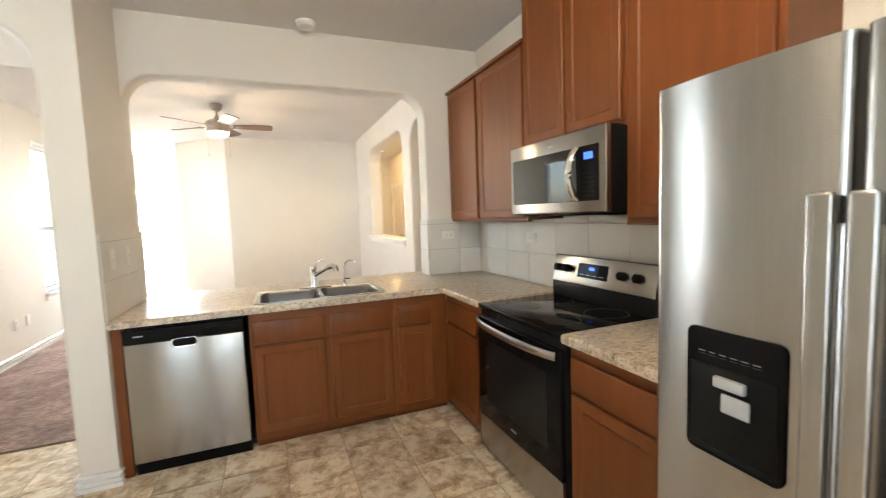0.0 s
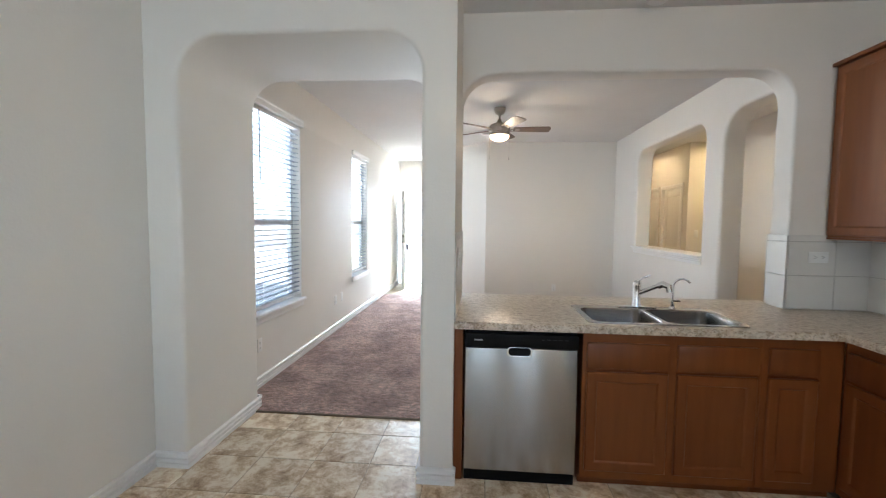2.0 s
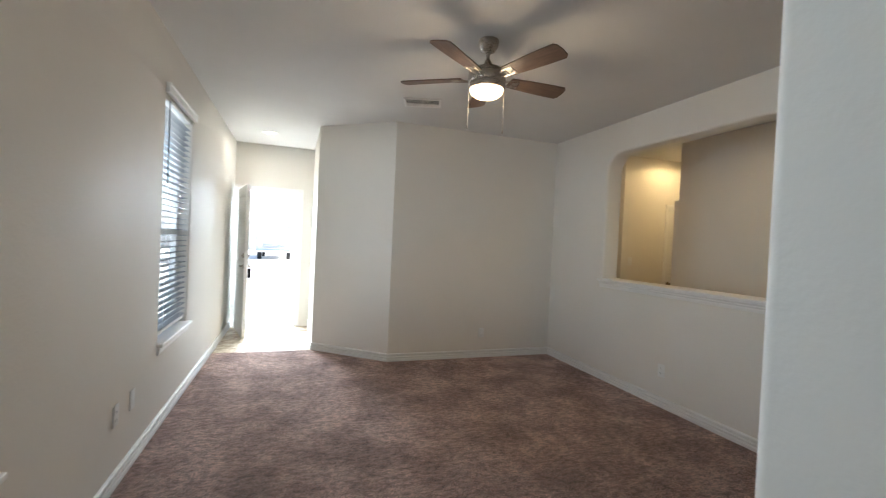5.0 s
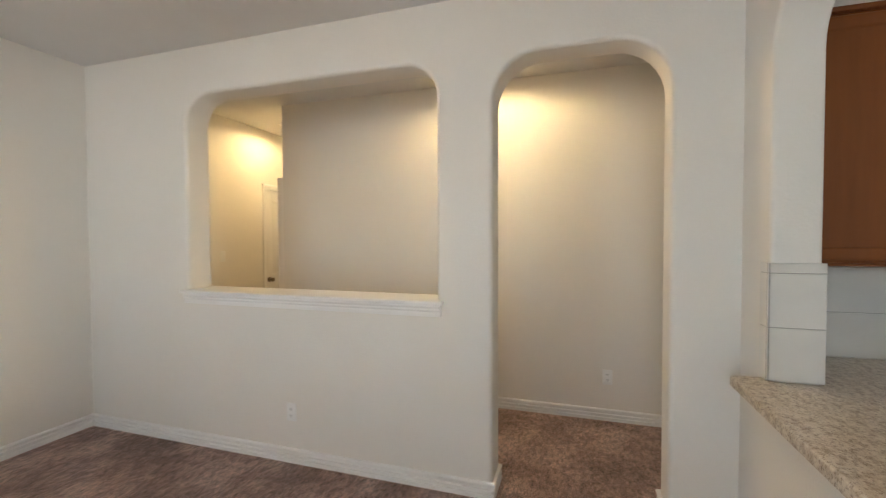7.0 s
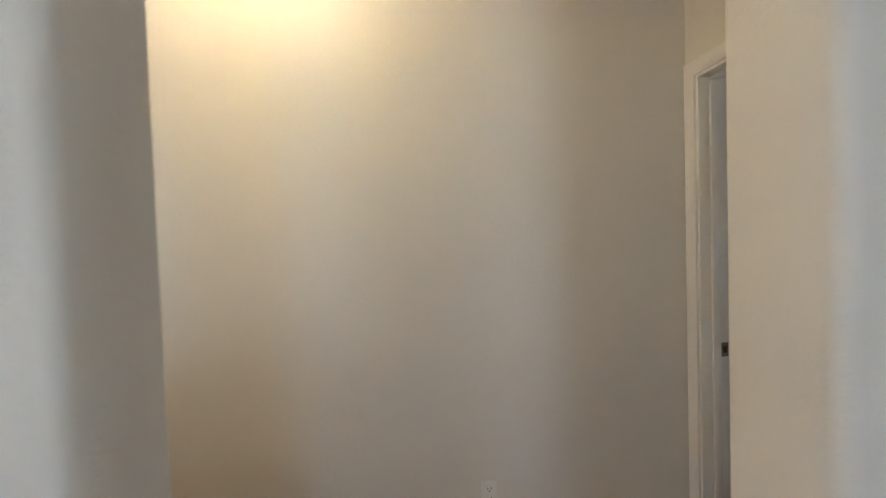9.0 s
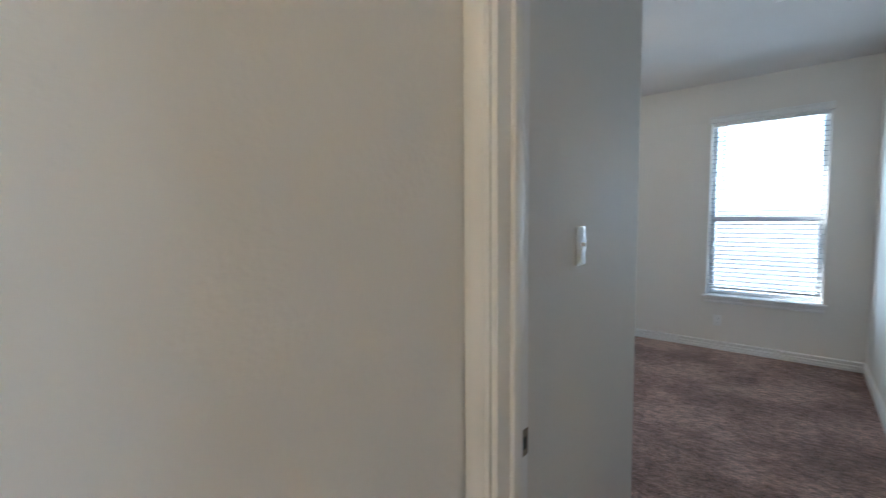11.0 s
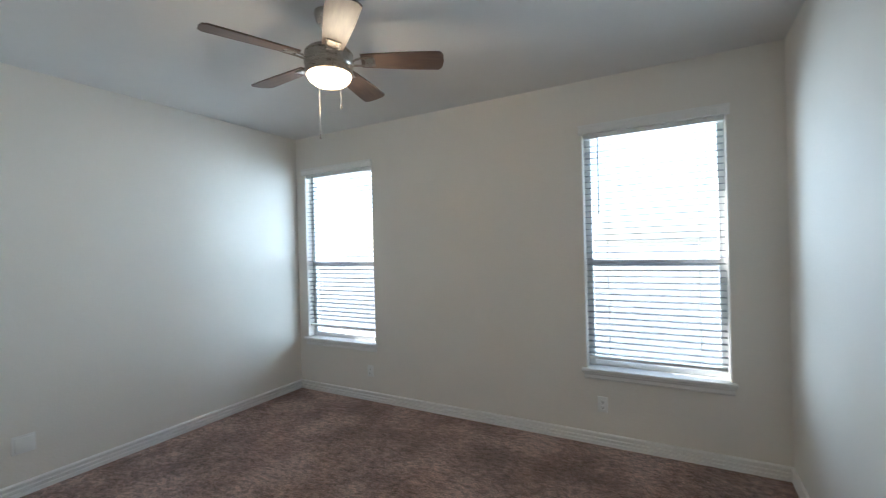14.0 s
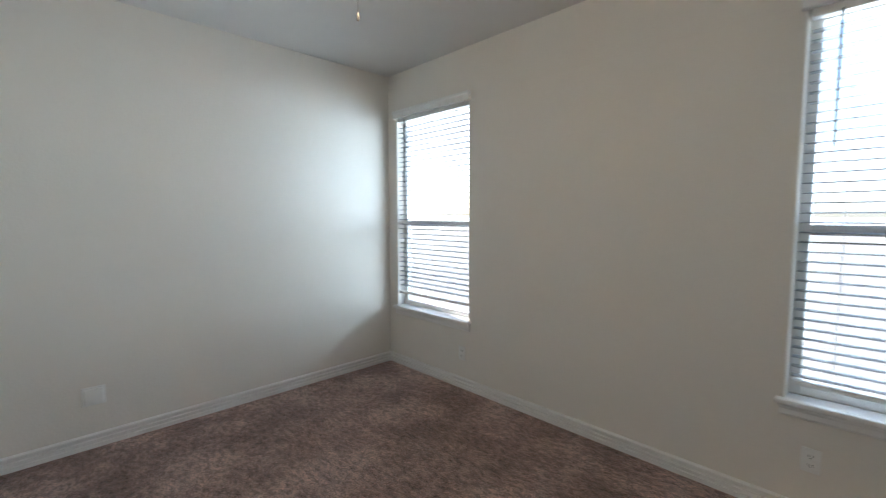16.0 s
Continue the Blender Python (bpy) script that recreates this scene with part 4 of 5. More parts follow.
def panel_front(w, h, t=0.019, rail=0.052, flat=False):
    """A cabinet front in the xz plane, face at y = -t: a frame with a sunk panel, or a slab with an eased edge."""
    if flat:
        bm = box(0, w, -t, 0, 0, h, 0.0045, 2)
        return bm
    bm = bmesh.new()
    rings = []
    for inset, y in ((0.0, 0.0), (0.0, -t + 0.005), (0.005, -t), (rail - 0.008, -t), (rail, -t + 0.004), (rail + 0.004, -t + 0.010), (rail + 0.012, -t + 0.0105)):
        rings.append([bm.verts.new((x, y, z)) for x, z in ((inset, inset), (w - inset, inset), (w - inset, h - inset), (inset, h - inset))])
    for p, q in zip(rings, rings[1:]):
        for i in range(4):
            bm.faces.new([p[i], p[(i + 1) % 4], q[(i + 1) % 4], q[i]])
    bm.faces.new(rings[-1])
    bm.faces.new(rings[0][::-1])
    return bm


def cabinet(m, w, d, z0, z1, fronts, label, group, toe=0.0, well=0.0):
    """A cabinet unit: local x along its face, y into it, face frame at y = 0; fronts are (x0, x1, z0, z1, kind)."""
    c = thing("cabinet", label, "cabinet", group)
    c.matrix_world = m
    body = box(0, w, 0.0, d, z0 + toe, z1 - well, 0.0015, 1)
    if well:
        for x0, x1, y0, y1 in ((0, w, 0.0, 0.019), (0, w, d - 0.012, d), (0, 0.016, 0.019, d - 0.012), (w - 0.016, w, 0.019, d - 0.012)):
            box(x0, x1, y0, y1, z1 - well, z1, bm=body)
    part("body", body, CABWOOD, c)
    if toe:
        part("toe_kick", box(0.002, w - 0.002, 0.045, d, z0, z0 + toe), CABWOOD, c)
    for x0, x1, a, b, kind in fronts:
        f = part("drawer_front" if kind == "drawer" else "door", panel_front(x1 - x0, b - a, flat=(kind == "drawer")), CABWOOD, c)
        f.matrix_local = pose(x0, -0.0008, a)
    return c


FY = -0.592   # face frames of the peninsula
FX = -0.395   # face frames of the side run
cabinet(pose(-2.334, FY, 0), 0.048, 0.58, 0.0, CT - 0.041, [], "stained brown wood end panel beside the dishwasher", "base cabinets")
cabinet(pose(-1.662, FY, 0), 0.880, 0.56, -0.003, CT - 0.041, [(0.020, 0.428, 0.650, 0.785, "drawer"), (0.470, 0.860, 0.650, 0.785, "drawer"),
        (0.020, 0.428, 0.100, 0.632, "door"), (0.470, 0.860, 0.100, 0.632, "door")], "stained brown wood sink base cabinet with two doors", "base cabinets", 0.055, 0.20)
cabinet(pose(-0.781, FY, 0), 0.385, 0.56, -0.003, CT - 0.041, [(0.030, 0.262, 0.650, 0.785, "drawer"), (0.030, 0.262, 0.100, 0.632, "door")],
        "stained brown wood base cabinet with one drawer", "base cabinets", 0.055)
cabinet(pose(FX, FY - 0.0005, 0, 0, 0, -90), 0.552, 0.57, -0.003, CT - 0.041, [(0.036, 0.490, 0.650, 0.785, "drawer"), (0.036, 0.490, 0.100, 0.632, "door")],
        "stained brown wood base cabinet beside the range", "base cabinets", 0.055)
cabinet(pose(FX, -1.930, 0, 0, 0, -90), 0.545, 0.57, -0.003, CT - 0.041, [(0.020, 0.525, 0.650, 0.785, "drawer"), (0.020, 0.525, 0.100, 0.632, "door")],
        "stained brown wood base cabinet beside the refrigerator", "base cabinets", 0.055)


def upper(y0, y1, xf, z0, z1, fronts, label, crown=True):
    c = cabinet(pose(xf, y0, 0, 0, 0, -90), y0 - y1, XK - xf - 0.001, z0, z1, fronts, label, "wall cabinets")
    if crown:
        part("top_moulding", box(-0.004, y0 - y1 + 0.002, -0.030, 0.05, z1 + 0.0003, z1 + 0.022, 0.005), CABWOOD, c)
        part("light_rail", box(0.0, y0 - y1, -0.004, 0.03, z0 - 0.012, z0 - 0.0003, 0.002, 1), CABWOOD, c)
    return c


XU = -0.072
upper(-0.002, -0.535, XU, 1.330, 2.355, [(0.022, 0.512, 0.012 + 1.330, 2.343, "door")], "stained brown wood wall cabinet with one door")
upper(-0.537, -1.150, XU, 1.330, 2.355, [(0.022, 0.592, 0.012 + 1.330, 2.343, "door")], "stained brown wood wall cabinet with one door")
XU2 = -0.088
upper(-1.152, -1.925, XU2, 1.742, 2.62, [(0.020, 0.378, 1.757, 2.605, "door"), (0.395, 0.753, 1.757, 2.605, "door")], "stained brown wood wall cabinet over the microwave", crown=True)
upper(-1.927, -2.520, XU2, 1.320, 2.62, [(0.022, 0.571, 1.334, 2.605, "door")], "stained brown wood tall wall cabinet beside the refrigerator")

# dishwasher
dw = thing("dishwasher", "stainless steel dishwasher with a black control strip", "dishwasher", "", pose(-2.280, -0.597, 0))
part("tub", box(0.004, 0.590, 0.02, 0.56, 0.02, CT - 0.043), BLACKPL, dw)
part("door_panel", box(0.004, 0.590, -0.020, 0.02, 0.075, 0.742, 0.006, 3), STEELT, dw, "brushed steel door")
part("control_strip", box(0.002, 0.592, -0.024, 0.02, 0.744, 0.818, 0.008, 3), BLACKPL, dw, "glossy black control strip")
pocket = rounded(-0.066, 0.066, -0.042, 0.010, 0.020)
lip = plate(pocket, 0.0, 0.004, [[(x * 0.86, y * 0.80 - 0.001) for x, y in pocket][::-1]], 0.0015, 2)
lip.transform(Matrix(((1, 0, 0, 0.290), (0, 0, -1, -0.0195), (0, 1, 0, 0.740), (0, 0, 0, 1))))
cup = part("handle_cup", lip, CHROME, dw, "chrome pocket handle")
inner = plate([(x * 0.87, y * 0.81 - 0.001) for x, y in pocket], 0.0, 0.0015)
inner.transform(Matrix(((1, 0, 0, 0.290), (0, 0, -1, -0.0197), (0, 1, 0, 0.740), (0, 0, 0, 1))))
part("pocket", inner, BLACKPL, cup)
part("badge", box(0.052, 0.098, -0.0252, -0.0238, 0.780, 0.788), GREYPL, dw)
for k in range(5):
    part("button_mark", box(0.40 + 0.030 * k, 0.418 + 0.030 * k, -0.0250, -0.0238, 0.792, 0.7945), DARKGREY, dw)
part("toe_panel", box(0.004, 0.590, 0.012, 0.04, 0.0, 0.073, 0.003), BLACKPL, dw)

# sink
sink = thing("sink", "double-bowl stainless steel sink set in the counter", "sink")
rim = plate(rounded(SX0, SX1, SY0, SY1, 0.04), CT + 0.0005, CT + 0.005,
            [rounded(SX0 + 0.035, (SX0 + SX1) / 2 - 0.012, SY0 + 0.030, SY1 - 0.085, 0.055)[::-1], rounded((SX0 + SX1) / 2 + 0.012, SX1 - 0.035, SY0 + 0.030, SY1 - 0.085, 0.055)[::-1]], 0.002, 2)
part("rim", rim, STEEL, sink)


def basin(x0, x1, y0, y1):
    bm = bmesh.new()
    rings = []
    for o, z, r in ((0, CT + 0.004, 0.055), (0.004, CT - 0.004, 0.053), (0.010, CT - 0.12, 0.05), (0.022, CT - 0.155, 0.05), (0.055, CT - 0.17, 0.04)):
        rings.append([bm.verts.new((x, y, z)) for x, y in rounded(x0 + o, x1 - o, y0 + o, y1 - o, r)])
    for p, q in zip(rings, rings[1:]):
        for i in range(len(p)):
            bm.faces.new([p[i], p[(i + 1) % len(p)], q[(i + 1) % len(p)], q[i]])
    bm.faces.new(rings[-1])
    return bm


part("bowl", basin(SX0 + 0.035, (SX0 + SX1) / 2 - 0.012, SY0 + 0.030, SY1 - 0.085), SINKSTEEL, sink)
part("bowl", basin((SX0 + SX1) / 2 + 0.012, SX1 - 0.035, SY0 + 0.030, SY1 - 0.085), SINKSTEEL, sink)
for x in (-1.42, -1.03):
    part("drain", lathe([(0, CT - 0.168), (0.020, CT - 0.168), (0.038, CT - 0.166), (0.042, CT - 0.169)], 24, Matrix.Translation((x, (SY0 + SY1) / 2 - 0.03, 0))), CHROME, sink)

fau = thing("kitchen_faucet", "chrome pull-out kitchen faucet standing on the sink", "faucet", "", pose(-1.235, -0.125, CT + 0.005))
part("escutcheon", box(-0.115, 0.115, -0.026, 0.026, 0.0, 0.010, 0.008, 3), CHROME, fau)
part("body", lathe([(0.028, 0.008), (0.027, 0.02), (0.023, 0.03), (0.022, 0.125), (0.024, 0.135), (0.024, 0.158), (0.016, 0.166), (0, 0.167)], 28), CHROME, fau)
part("spout", tube([(0.0, 0, 0.085), (0.03, -0.025, 0.105), (0.075, -0.06, 0.135), (0.105, -0.085, 0.155)], 0.013, 16), CHROME, fau)
part("spray_head", tube([(0.095, -0.078, 0.148), (0.115, -0.093, 0.160), (0.140, -0.113, 0.150), (0.146, -0.118, 0.118)], 0.020, 16), CHROME, fau)
part("lever", tube([(0, 0, 0.160), (0.025, -0.012, 0.185), (0.070, -0.02, 0.205)], 0.007, 10, r_end=0.005), CHROME, fau)
filt = thing("filter_tap", "slim chrome filtered-water tap standing on the sink", "faucet", "", pose(-1.020, -0.125, CT + 0.005))
part("base", lathe([(0.022, 0.0), (0.021, 0.008), (0.012, 0.014), (0.011, 0.045), (0, 0.046)], 24), CHROME, filt)
part("handle", box(0.0, 0.045, -0.006, 0.006, 0.042, 0.050, 0.003), BLACKPL, filt, "black lever handle")
arc = [(0, 0, 0.03), (0, 0, 0.12)] + [(0.045 - 0.045 * math.cos(a), -0.02 * (1 - math.cos(a)), 0.13 + 0.055 * math.sin(a)) for a in [math.pi * k / 10 for k in range(9)]]
part("spout", tube(arc, 0.0055, 12), CHROME, filt)

# range
rng = thing("range", "freestanding electric range in black and stainless steel", "range", "", pose(-0.405, -1.150, 0, 0, 0, -90))
RW = 0.762
part("body", box(0.002, RW - 0.002, 0.0, 0.575, 0.02, 0.842, 0.003), BLACK, rng)
part("cooktop", box(0.0, RW, -0.022, 0.545, 0.842, 0.866, 0.006, 3), GLASSBLK, rng, "black glass cooktop")
for x, y, r in ((0.20, 0.14, 0.105), (0.56, 0.14, 0.085), (0.20, 0.40, 0.080), (0.56, 0.40, 0.105)):
    part("burner_ring", lathe([(r - 0.003, 0.8664), (r, 0.8664), (r, 0.8667), (r - 0.003, 0.8667)], 40, Matrix.Translation((x, y, 0))), DARKGREY, rng)
part("oven_door", box(0.004, RW - 0.004, -0.030, 0.0, 0.232, 0.800, 0.008, 3), GLASSBLK, rng, "black glass oven door")
part("oven_window", box(0.10, RW - 0.10, -0.0315, -0.029, 0.33, 0.68, 0.001, 1), BLACK, rng)
hd = bmesh.new()
N = 14
hpts = []
for k in range(N + 1):
    u = k / N
    hpts.append((0.020 + (RW - 0.04) * u, -0.036 - 0.042 * math.sin(math.pi * u) ** 0.6, 0.772))
tube(hpts, 0.009, 12, bm=hd)
hd.transform(Matrix.Translation((0, 0, 0.772)) @ Matrix.Diagonal((1, 1, 2.2, 1)) @ Matrix.Translation((0, 0, -0.772)))
part("door_handle", hd, STEELT, rng, "bowed brushed steel handle")
part("drawer", box(0.004, RW - 0.004, -0.026, 0.0, 0.030, 0.226, 0.006, 3), STEELT, rng, "brushed steel storage drawer")
part("badge", box(RW / 2 - 0.025, RW / 2 + 0.025, -0.0312, -0.0300, 0.272, 0.281), GREYPL, rng)
for x in (0.03, RW - 0.03):
    part("foot", cyl(0.016, 0.016, 0.0, 0.03, 14, Matrix.Translation((x, 0.06, -0.003))), RUBBER, rng)
bg = box(0.002, RW - 0.002, 0.50, 0.575, 0.866, 0.955, 0.004)
part("backguard_base", bg, BLACK, rng)
tilt = pose(0, 0.495, 0.955, -12, 0, 0)
part("backguard", box(0.0, RW, 0.0, 0.075, 0.0, 0.165, 0.008, 3, m=tilt), STEELT, rng, "brushed steel control panel")
part("backguard_end", box(RW - 0.001, RW + 0.003, 0.0, 0.075, 0.0, 0.165, 0.001, 1, m=tilt), BLACK, rng)
part("clock_panel", box(0.225, 0.455, -0.003, 0.002, 0.045, 0.125, 0.001, 1, m=tilt), GLASSBLK, rng)
part("clock_digits", box(0.315, 0.355, -0.0042, -0.0028, 0.090, 0.106, m=tilt), DISPLAY, rng, "blue lit clock digits")
for k in range(4):
    part("key_mark", box(0.245 + 0.05 * k, 0.275 + 0.05 * k, -0.0040, -0.0028, 0.060, 0.064, m=tilt), GREYPL, rng)
for x in (0.060, 0.135, 0.560, 0.660):
    kn = part("knob", lathe([(0, 0.034), (0.018, 0.034), (0.021, 0.028), (0.023, 0.006), (0.024, 0.0)], 24, tilt @ pose(x, 0, 0.085, 90, 0, 0)), BLACKPL, rng, "black plastic knob")
    part("pointer", box(x - 0.004, x + 0.004, -0.040, -0.006, 0.064, 0.106, 0.002, 1, m=tilt), BLACKPL, kn)

# microwave over the range
mw = thing("microwave", "stainless steel over-the-range microwave with black glass door", "microwave", "", pose(-0.192, -1.160, 0, 0, 0, -90))
MWW, M0, M1 = 0.757, 1.362, 1.736
part("case", box(0.0, MWW, 0.028, 0.380, M0, M1, 0.004), BLACKPL, mw, "black case")
part("door", box(0.0, MWW, 0.0, 0.030, M0 + 0.004, M1, 0.005, 3), STEELT, mw, "brushed steel front")
part("window", box(0.030, 0.560, -0.003, 0.002, M0 + 0.055, M1 - 0.075, 0.002, 1), MWGLASS, mw, "dark glass window")
part("window_mesh", box(0.085, 0.500, -0.0042, -0.0028, M0 + 0.085, M1 - 0.105, 0.0005, 1), MWGLASS, mw)
part("control_panel", box(0.565, 0.715, -0.003, 0.002, M0 + 0.055, M1 - 0.075, 0.002, 1), GLASSBLK, mw)
part("clock", box(0.625, 0.680, -0.0045, -0.0028, M1 - 0.135, M1 - 0.105), DISPLAY, mw, "blue lit clock")
for r in range(6):
    for c in range(3):
        part("button", box(0.618 + 0.026 * c, 0.632 + 0.026 * c, -0.0040, -0.0028, M0 + 0.075 + 0.020 * r, M0 + 0.081 + 0.020 * r), BLACKPL, mw)
hp = [(0.570, -0.002 - 0.046 * math.sin(math.pi * k / 12) ** 0.7, M0 + 0.062 + (M1 - M0 - 0.142) * k / 12) for k in range(13)]
hb = tube(hp, 0.0125, 12)
hb.transform(Matrix.Translation((0.570, 0, 0)) @ Matrix.Diagonal((1.5, 1, 1, 1)) @ Matrix.Translation((-0.570, 0, 0)))
part("handle", hb, CHROME, mw, "bowed polished steel handle")
part("badge", box(0.355, 0.40, -0.0008, 0.0005, M1 - 0.045, M1 - 0.037), GREYPL, mw)
part("vent_grille", box(0.05, MWW - 0.05, 0.05, 0.34, M0 - 0.010, M0 - 0.0003, 0.003, 1), BLACKPL, mw)
for k in range(7):
    part("filter_slot", box(0.12 + 0.075 * k, 0.165 + 0.075 * k, 0.09, 0.30, M0 - 0.0115, M0 - 0.0095), GREYPL, mw)

# refrigerator
fr = thing("refrigerator", "side-by-side stainless steel refrigerator with water dispenser", "refrigerator", "", pose(-0.620, -2.535, 0, 0, 0, -90))
FW, FH, SP = 0.905, 1.655, 0.387
part("case", box(0.006, FW - 0.006, 0.085, 0.790, 0.02, FH - 0.012, 0.004), BLACKPL, fr, "dark grey case")
part("base_grille", box(0.01, FW - 0.01, 0.03, 0.10, 0.0, 0.085, 0.004), BLACKPL, fr)


def fridge_door(x0, x1, hole=None):
    """A door with softly rounded upright edges, and a niche cut into it."""
    cross = []
    for k in range(7):
        a = math.pi / 2 * k / 6
        cross.append((x0 + 0.022 - 0.022 * math.sin(math.pi / 2 - a) , 0.030 - 0.030 * math.sin(a)))
    n = 10
    for k in range(1, n):
        u = k / n
        cross.append((x0 + 0.022 + (x1 - x0 - 0.044) * u, -0.010 * math.sin(math.pi * u)))
    for k in range(7):
        a = math.pi / 2 * k / 6
        cross.append((x1 - 0.022 + 0.022 * math.sin(a), 0.030 - 0.030 * math.cos(a)))
    bm = bmesh.new()
    lo = [bm.verts.new((x, y, 0.095)) for x, y in cross] + [bm.verts.new((x1, 0.078, 0.095)), bm.verts.new((x0, 0.078, 0.095))]
    hi = [bm.verts.new((v.co.x, v.co.y, FH)) for v in lo]
    for i in range(len(lo)):
        j = (i + 1) % len(lo)
        bm.faces.new([lo[i], lo[j], hi[j], hi[i]])
    bm.faces.new(lo[::-1])
    bm.faces.new(hi)
    return bm


part("freezer_door", fridge_door(0.0, SP - 0.004), STEELT, fr, "brushed steel freezer door")
part("fridge_door", fridge_door(SP + 0.004, FW), STEELT, fr, "brushed steel fridge door")
part("door_gasket", box(SP - 0.006, SP + 0.006, 0.02, 0.085, 0.10, FH - 0.01), RUBBER, fr)
for x in (SP - 0.018, SP + 0.038):
    hh = box(x - 0.019, x + 0.019, -0.058, -0.038, 0.42, 1.395, 0.007, 4)
    for z in (0.45, 1.365):
        box(x - 0.014, x + 0.014, -0.042, -0.002, z - 0.024, z + 0.024, 0.005, 2, bm=hh)
    part("handle", hh, STEELT, fr, "long flat satin steel handle")
D0, D1, DZ0, DZ1 = 0.105, 0.307, 0.828, 1.112
loop = [(x, z) for x, z in rounded(D0, D1, DZ0, DZ1, 0.018)]
face = plate(loop, 0.0, 0.006, (), 0.002, 2)
face.transform(Matrix(((1, 0, 0, 0), (0, 0, -1, -0.0075), (0, 1, 0, 0), (0, 0, 0, 1))))
disp = part("dispenser_panel", face, GLASSBLK, fr, "black water and ice dispenser")
part("recess", box(D0 + 0.010, D1 - 0.010, -0.0160, -0.0130, DZ0 + 0.012, DZ0 + 0.205, 0.004), BLACKPL, disp)
for k in range(6):
    part("button_mark", box(D0 + 0.030 + 0.023 * k, D0 + 0.044 + 0.023 * k, -0.0150, -0.0132, DZ1 - 0.052, DZ1 - 0.0505), GREYPL, disp)
    part("button_edge", box(D0 + 0.028 + 0.023 * k, D0 + 0.046 + 0.023 * k, -0.0147, -0.0132, DZ1 - 0.0585, DZ1 - 0.0575), DARKGREY, disp)
part("dispenser_spout", box(D0 + 0.070, D0 + 0.135, -0.028, -0.0135, DZ1 - 0.120, DZ1 - 0.096, 0.004), GREYPL, disp)
part("paddle", box(D0 + 0.092, D0 + 0.150, -0.032, -0.0285, DZ1 - 0.166, DZ1 - 0.126, 0.003, m=None), GREYPL, disp)
part("drip_tray", box(D0 + 0.020, D1 - 0.020, -0.020, -0.0135, DZ0 + 0.014, DZ0 + 0.022, 0.002), BLACKPL, disp)

# outlets and switches on the backsplash
outlet(-0.118, -0.0085, 1.205, 180, True)
outlet(XK - 0.0085, -0.80, 1.195, 90, True)
switch(-2.3265, -0.47, 1.20, -90)
switch(-2.3265, -0.20, 1.20, -90)

# ---- outside, seen through the front door ----
hs = thing("house", "pale single-storey house with garage across the street", "house", "", pose(-5.5, 43, -0.13))
part("wall", box(-9, 9, 0, 9, 0, 2.9), BRICKW, hs)
rf = bmesh.new()
v = [rf.verts.new(p) for p in ((-9.6, -0.6, 2.9), (9.6, -0.6, 2.9), (9.6, 9.6, 2.9), (-9.6, 9.6, 2.9), (-5.5, 4.5, 5.4), (5.5, 4.5, 5.4))]
for q in ((0, 1, 5, 4), (1, 2, 5), (2, 3, 4, 5), (3, 0, 4), (3, 2, 1, 0)):
    rf.faces.new([v[i] for i in q])
part("roof", rf, ROOFM, hs, "grey shingle hip roof")
part("garage_door", box(0.2, 5.2, -0.08, -0.001, 0, 2.2, 0.02), TRIM, hs)
for k in range(3):
    part("garage_groove", box(0.25, 5.15, -0.085, -0.079, 0.54 + 0.55 * k, 0.56 + 0.55 * k), GREYPL, hs)
part("fascia", box(-9.6, 9.6, -0.66, -0.601, 2.75, 2.95, 0.01), TRIM, hs)

trk = thing("pickup_truck", "silver pickup truck parked facing the house", "truck", "", pose(-4.35, 27.0, -0.13))
bd = box(-0.95, 0.95, 0.0, 5.4, 0.55, 1.05, 0.10, 4)
part("body", bd, TRUCKP, trk)
part("hood", box(-0.90, 0.90, 0.05, 1.5, 0.95, 1.18, 0.09, 4), TRUCKP, trk)
cabm = bmesh.new()
lo = [cabm.verts.new(p) for p in ((-0.90, 1.25, 1.1), (0.90, 1.25, 1.1), (0.90, 3.5, 1.1), (-0.90, 3.5, 1.1))]
hi = [cabm.verts.new(p) for p in ((-0.72, 1.95, 1.80), (0.72, 1.95, 1.80), (0.72, 3.3, 1.80), (-0.72, 3.3, 1.80))]
for i in range(4):
    cabm.faces.new([lo[i], lo[(i + 1) % 4], hi[(i + 1) % 4], hi[i]])
cabm.faces.new(hi)
bmesh.ops.bevel(cabm, geom=cabm.edges[:], offset=0.06, segments=3, affect='EDGES')
part("cab", cabm, TRUCKP, trk)
part("windshield", box(-0.72, 0.72, -0.01, 0.012, 0.06, 0.80, 0.01, m=pose(0, 1.33, 1.13, -44.5, 0, 0)), GLASSY, trk)
part("grille", box(-0.62, 0.62, -0.03, 0.02, 0.72, 1.02, 0.03), GREYPL, trk)
part("grille_bar", box(-0.60, 0.60, -0.05, -0.02, 0.85, 0.90, 0.01), CHROME, trk)
part("bumper", box(-0.96, 0.96, -0.14, 0.05, 0.46, 0.66, 0.05, 3), CHROME, trk)
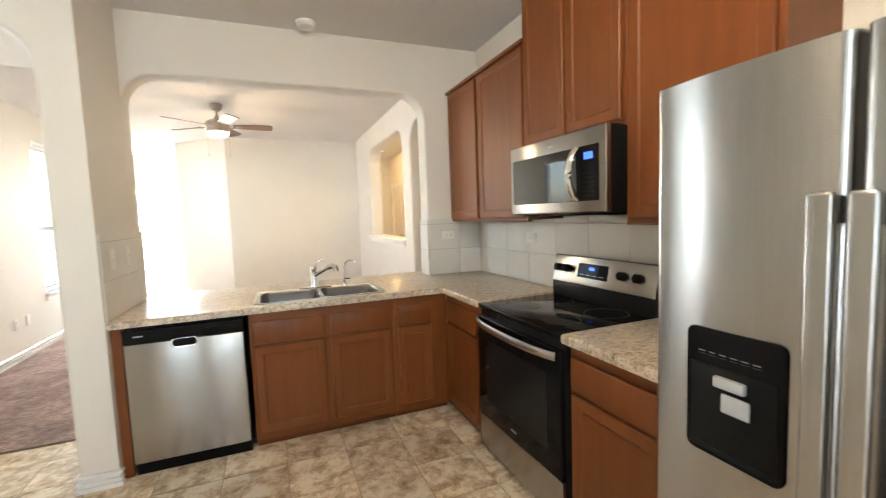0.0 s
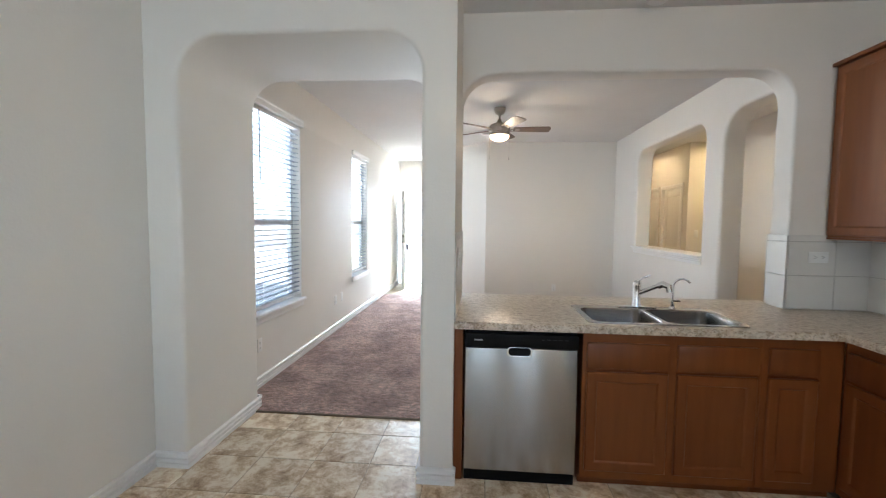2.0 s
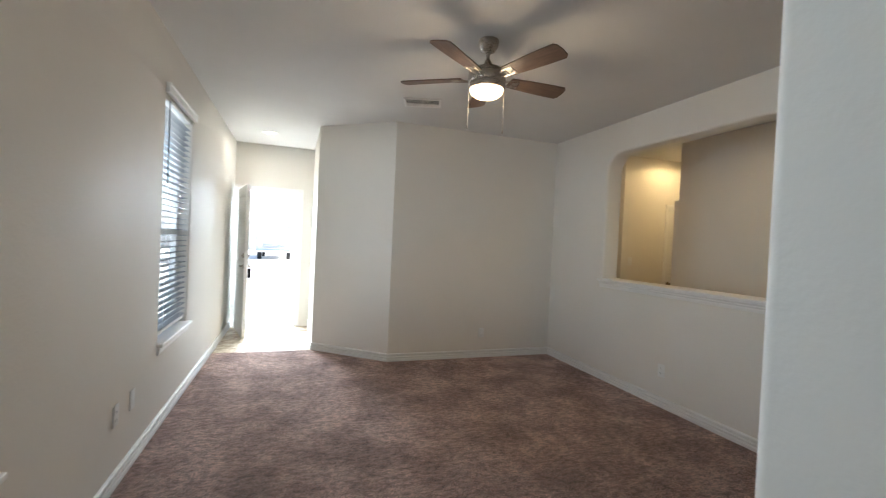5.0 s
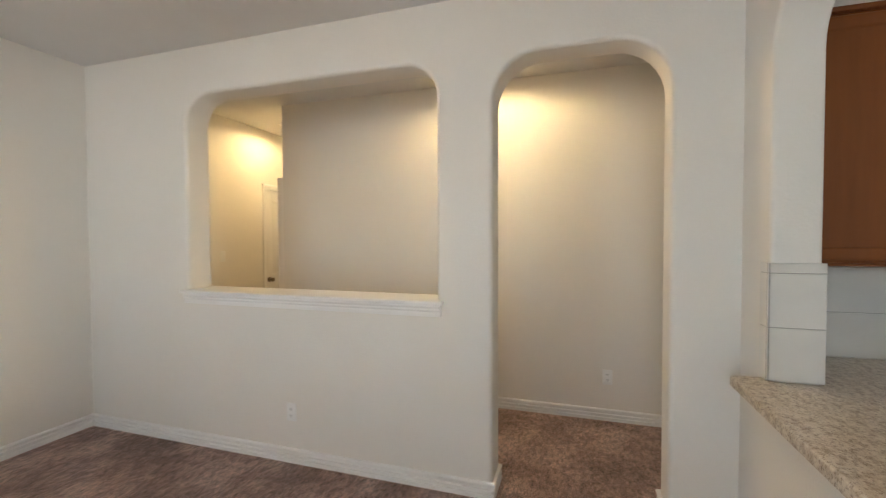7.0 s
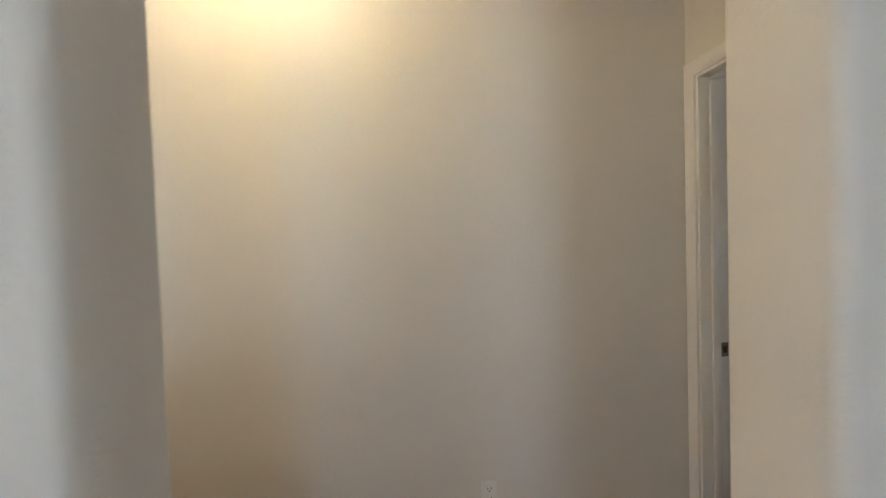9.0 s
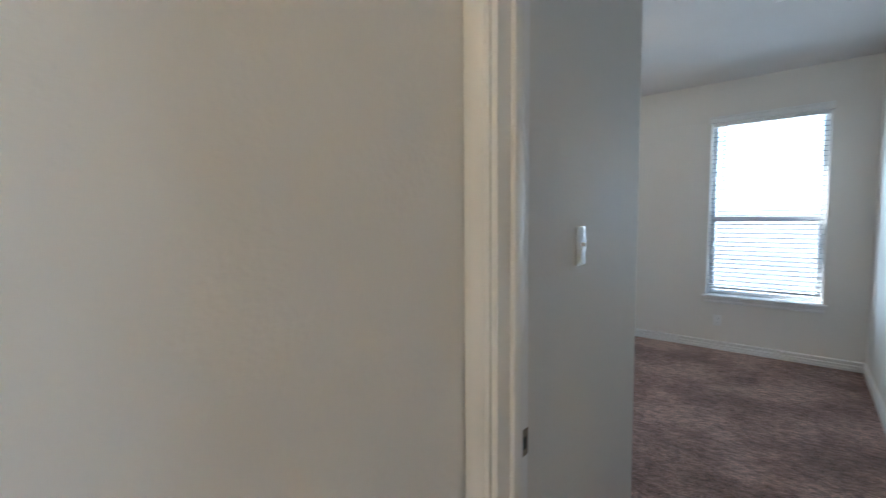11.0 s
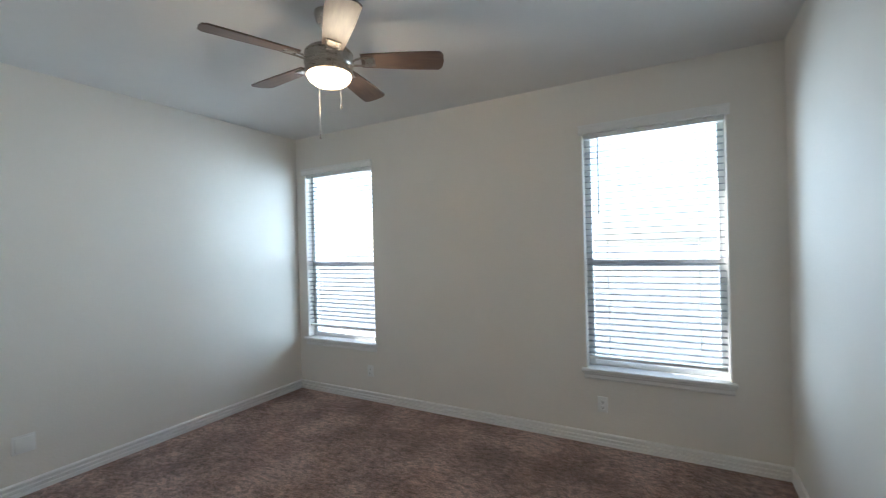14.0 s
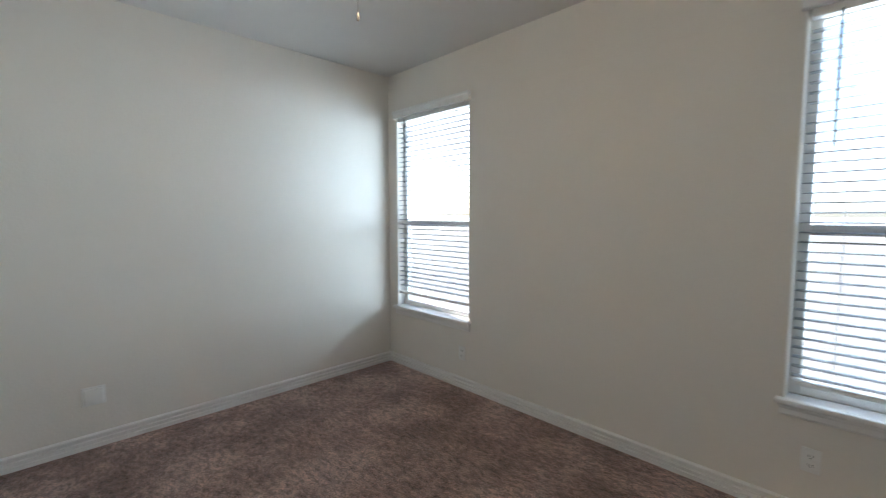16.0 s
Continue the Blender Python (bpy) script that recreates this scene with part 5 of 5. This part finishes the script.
for x in (-0.78, 0.78):
    part("headlight", box(x - 0.14, x + 0.14, -0.035, 0.03, 0.80, 1.02, 0.03), PLASTIC, trk)
    part("mirror", box(x * 1.32 - 0.08, x * 1.32 + 0.08, 1.45, 1.6, 1.15, 1.40, 0.03), TRUCKP, trk)
    for y in (0.95, 4.3):
        wh = part("wheel", cyl(0.30, 0.30, -0.12, 0.12, 28, pose(x * 1.06, y, 0.40, 0, 90, 0)), GREYPL, trk)
        part("tyre", lathe([(0.26, -0.12), (0.38, -0.115), (0.40, -0.08), (0.40, 0.08), (0.38, 0.115), (0.26, 0.12)], 32, pose(x * 1.06, y, 0.40, 0, 90, 0)), RUBBER, wh)

# ---- backsplash and floor pieces ----
def tile_mesh(name, w, h, t, material, b=0.0015):
    bm = box(-w / 2, w / 2, 0, t, -h / 2, h / 2)
    top = [e for e in bm.edges if e.verts[0].co.y > t - 1e-6 and e.verts[1].co.y > t - 1e-6]
    bmesh.ops.bevel(bm, geom=top, offset=b, segments=1, affect='EDGES')
    bmesh.ops.recalc_face_normals(bm, faces=bm.faces[:])
    me = bpy.data.meshes.new(name)
    bm.to_mesh(me)
    bm.free()
    me.materials.append(material)
    return me


def splash(name, m, length, start):
    """Two rows of ceramic with a narrow cap row, on a thin bed; local x along the wall, y out of it."""
    bed = tagged(ob_from(name, box(0, length, 0.0005, 0.004, CT + 0.001, CT + 0.462), SPLASHGROUT), "pale ceramic backsplash above the counter", "backsplash", kind="structure")
    bed.matrix_world = m
    rows = ((CT + 0.002, CT + 0.209), (CT + 0.212, CT + 0.421), (CT + 0.424, CT + 0.462))
    for r, (z0, z1) in enumerate(rows):
        x = -start
        while x < length:
            a, b = max(0.0005, x), min(length - 0.0005, x + 0.302)
            if b - a > 0.01:
                o = new("tile", tile_mesh("tile", b - a, z1 - z0, 0.008, SPLASH))
                o.parent = bed
                o.location = ((a + b) / 2, 0.0, (z0 + z1) / 2)
            x += 0.305
    return bed


splash("backsplash_side", pose(XK, 0.0 - 0.009, 0, 0, 0, 90) @ pose(0, 0, 0) @ Matrix.Diagonal((-1, 1, 1, 1)), 2.46, 0.16)
splash("backsplash_pier", pose(XK - 0.001, 0.0, 0, 0, 0, 180), XK + 0.288, 0.10)
splash("backsplash_pier_end", pose(-0.296, 0.0, 0, 0, 0, 90) @ Matrix.Translation((-0.009, 0, 0)), 0.190, 0.0)
splash("backsplash_pier_back", pose(-0.304, 0.172, 0, 0, 0, 0), 0.078, 0.0)
splash("backsplash_column", pose(-2.335, 0.172, 0, 0, 0, -90), 0.80, 0.10)

TW = 0.33
vinyl_mesh = tile_mesh("tile", TW - 0.005, TW - 0.005, 0.006, VINYL, 0.0012)


def lay(floor, x0, x1, y0, y1, ox, oy):
    nx, ny = int((x1 - x0) / TW) + 2, int((y1 - y0) / TW) + 2
    cut = {}
    for i in range(nx):
        for j in range(ny):
            a, b = max(x0, ox + i * TW), min(x1, ox + (i + 1) * TW)
            c, d = max(y0, oy + j * TW), min(y1, oy + (j + 1) * TW)
            if b - a < 0.02 or d - c < 0.02:
                continue
            key = (round(b - a, 3), round(d - c, 3))
            if key not in cut:
                cut[key] = vinyl_mesh if key == (TW, TW) else tile_mesh("tile", b - a - 0.005, d - c - 0.005, 0.006, VINYL, 0.0012)
            o = new("tile", cut[key])
            o.parent = floor
            o.matrix_local = pose((a + b) / 2, (c + d) / 2, -0.006, 90, 0, 0) @ Matrix.Diagonal((1, 1, -1, 1))
    return cut


lay(kitchen_floor, XL, -0.36, YB, 0.060, XL - 0.12, -4.79)
lay(entry_floor, XL, -2.92, 5.105, YF - 0.01, XL - 0.10, 5.0)
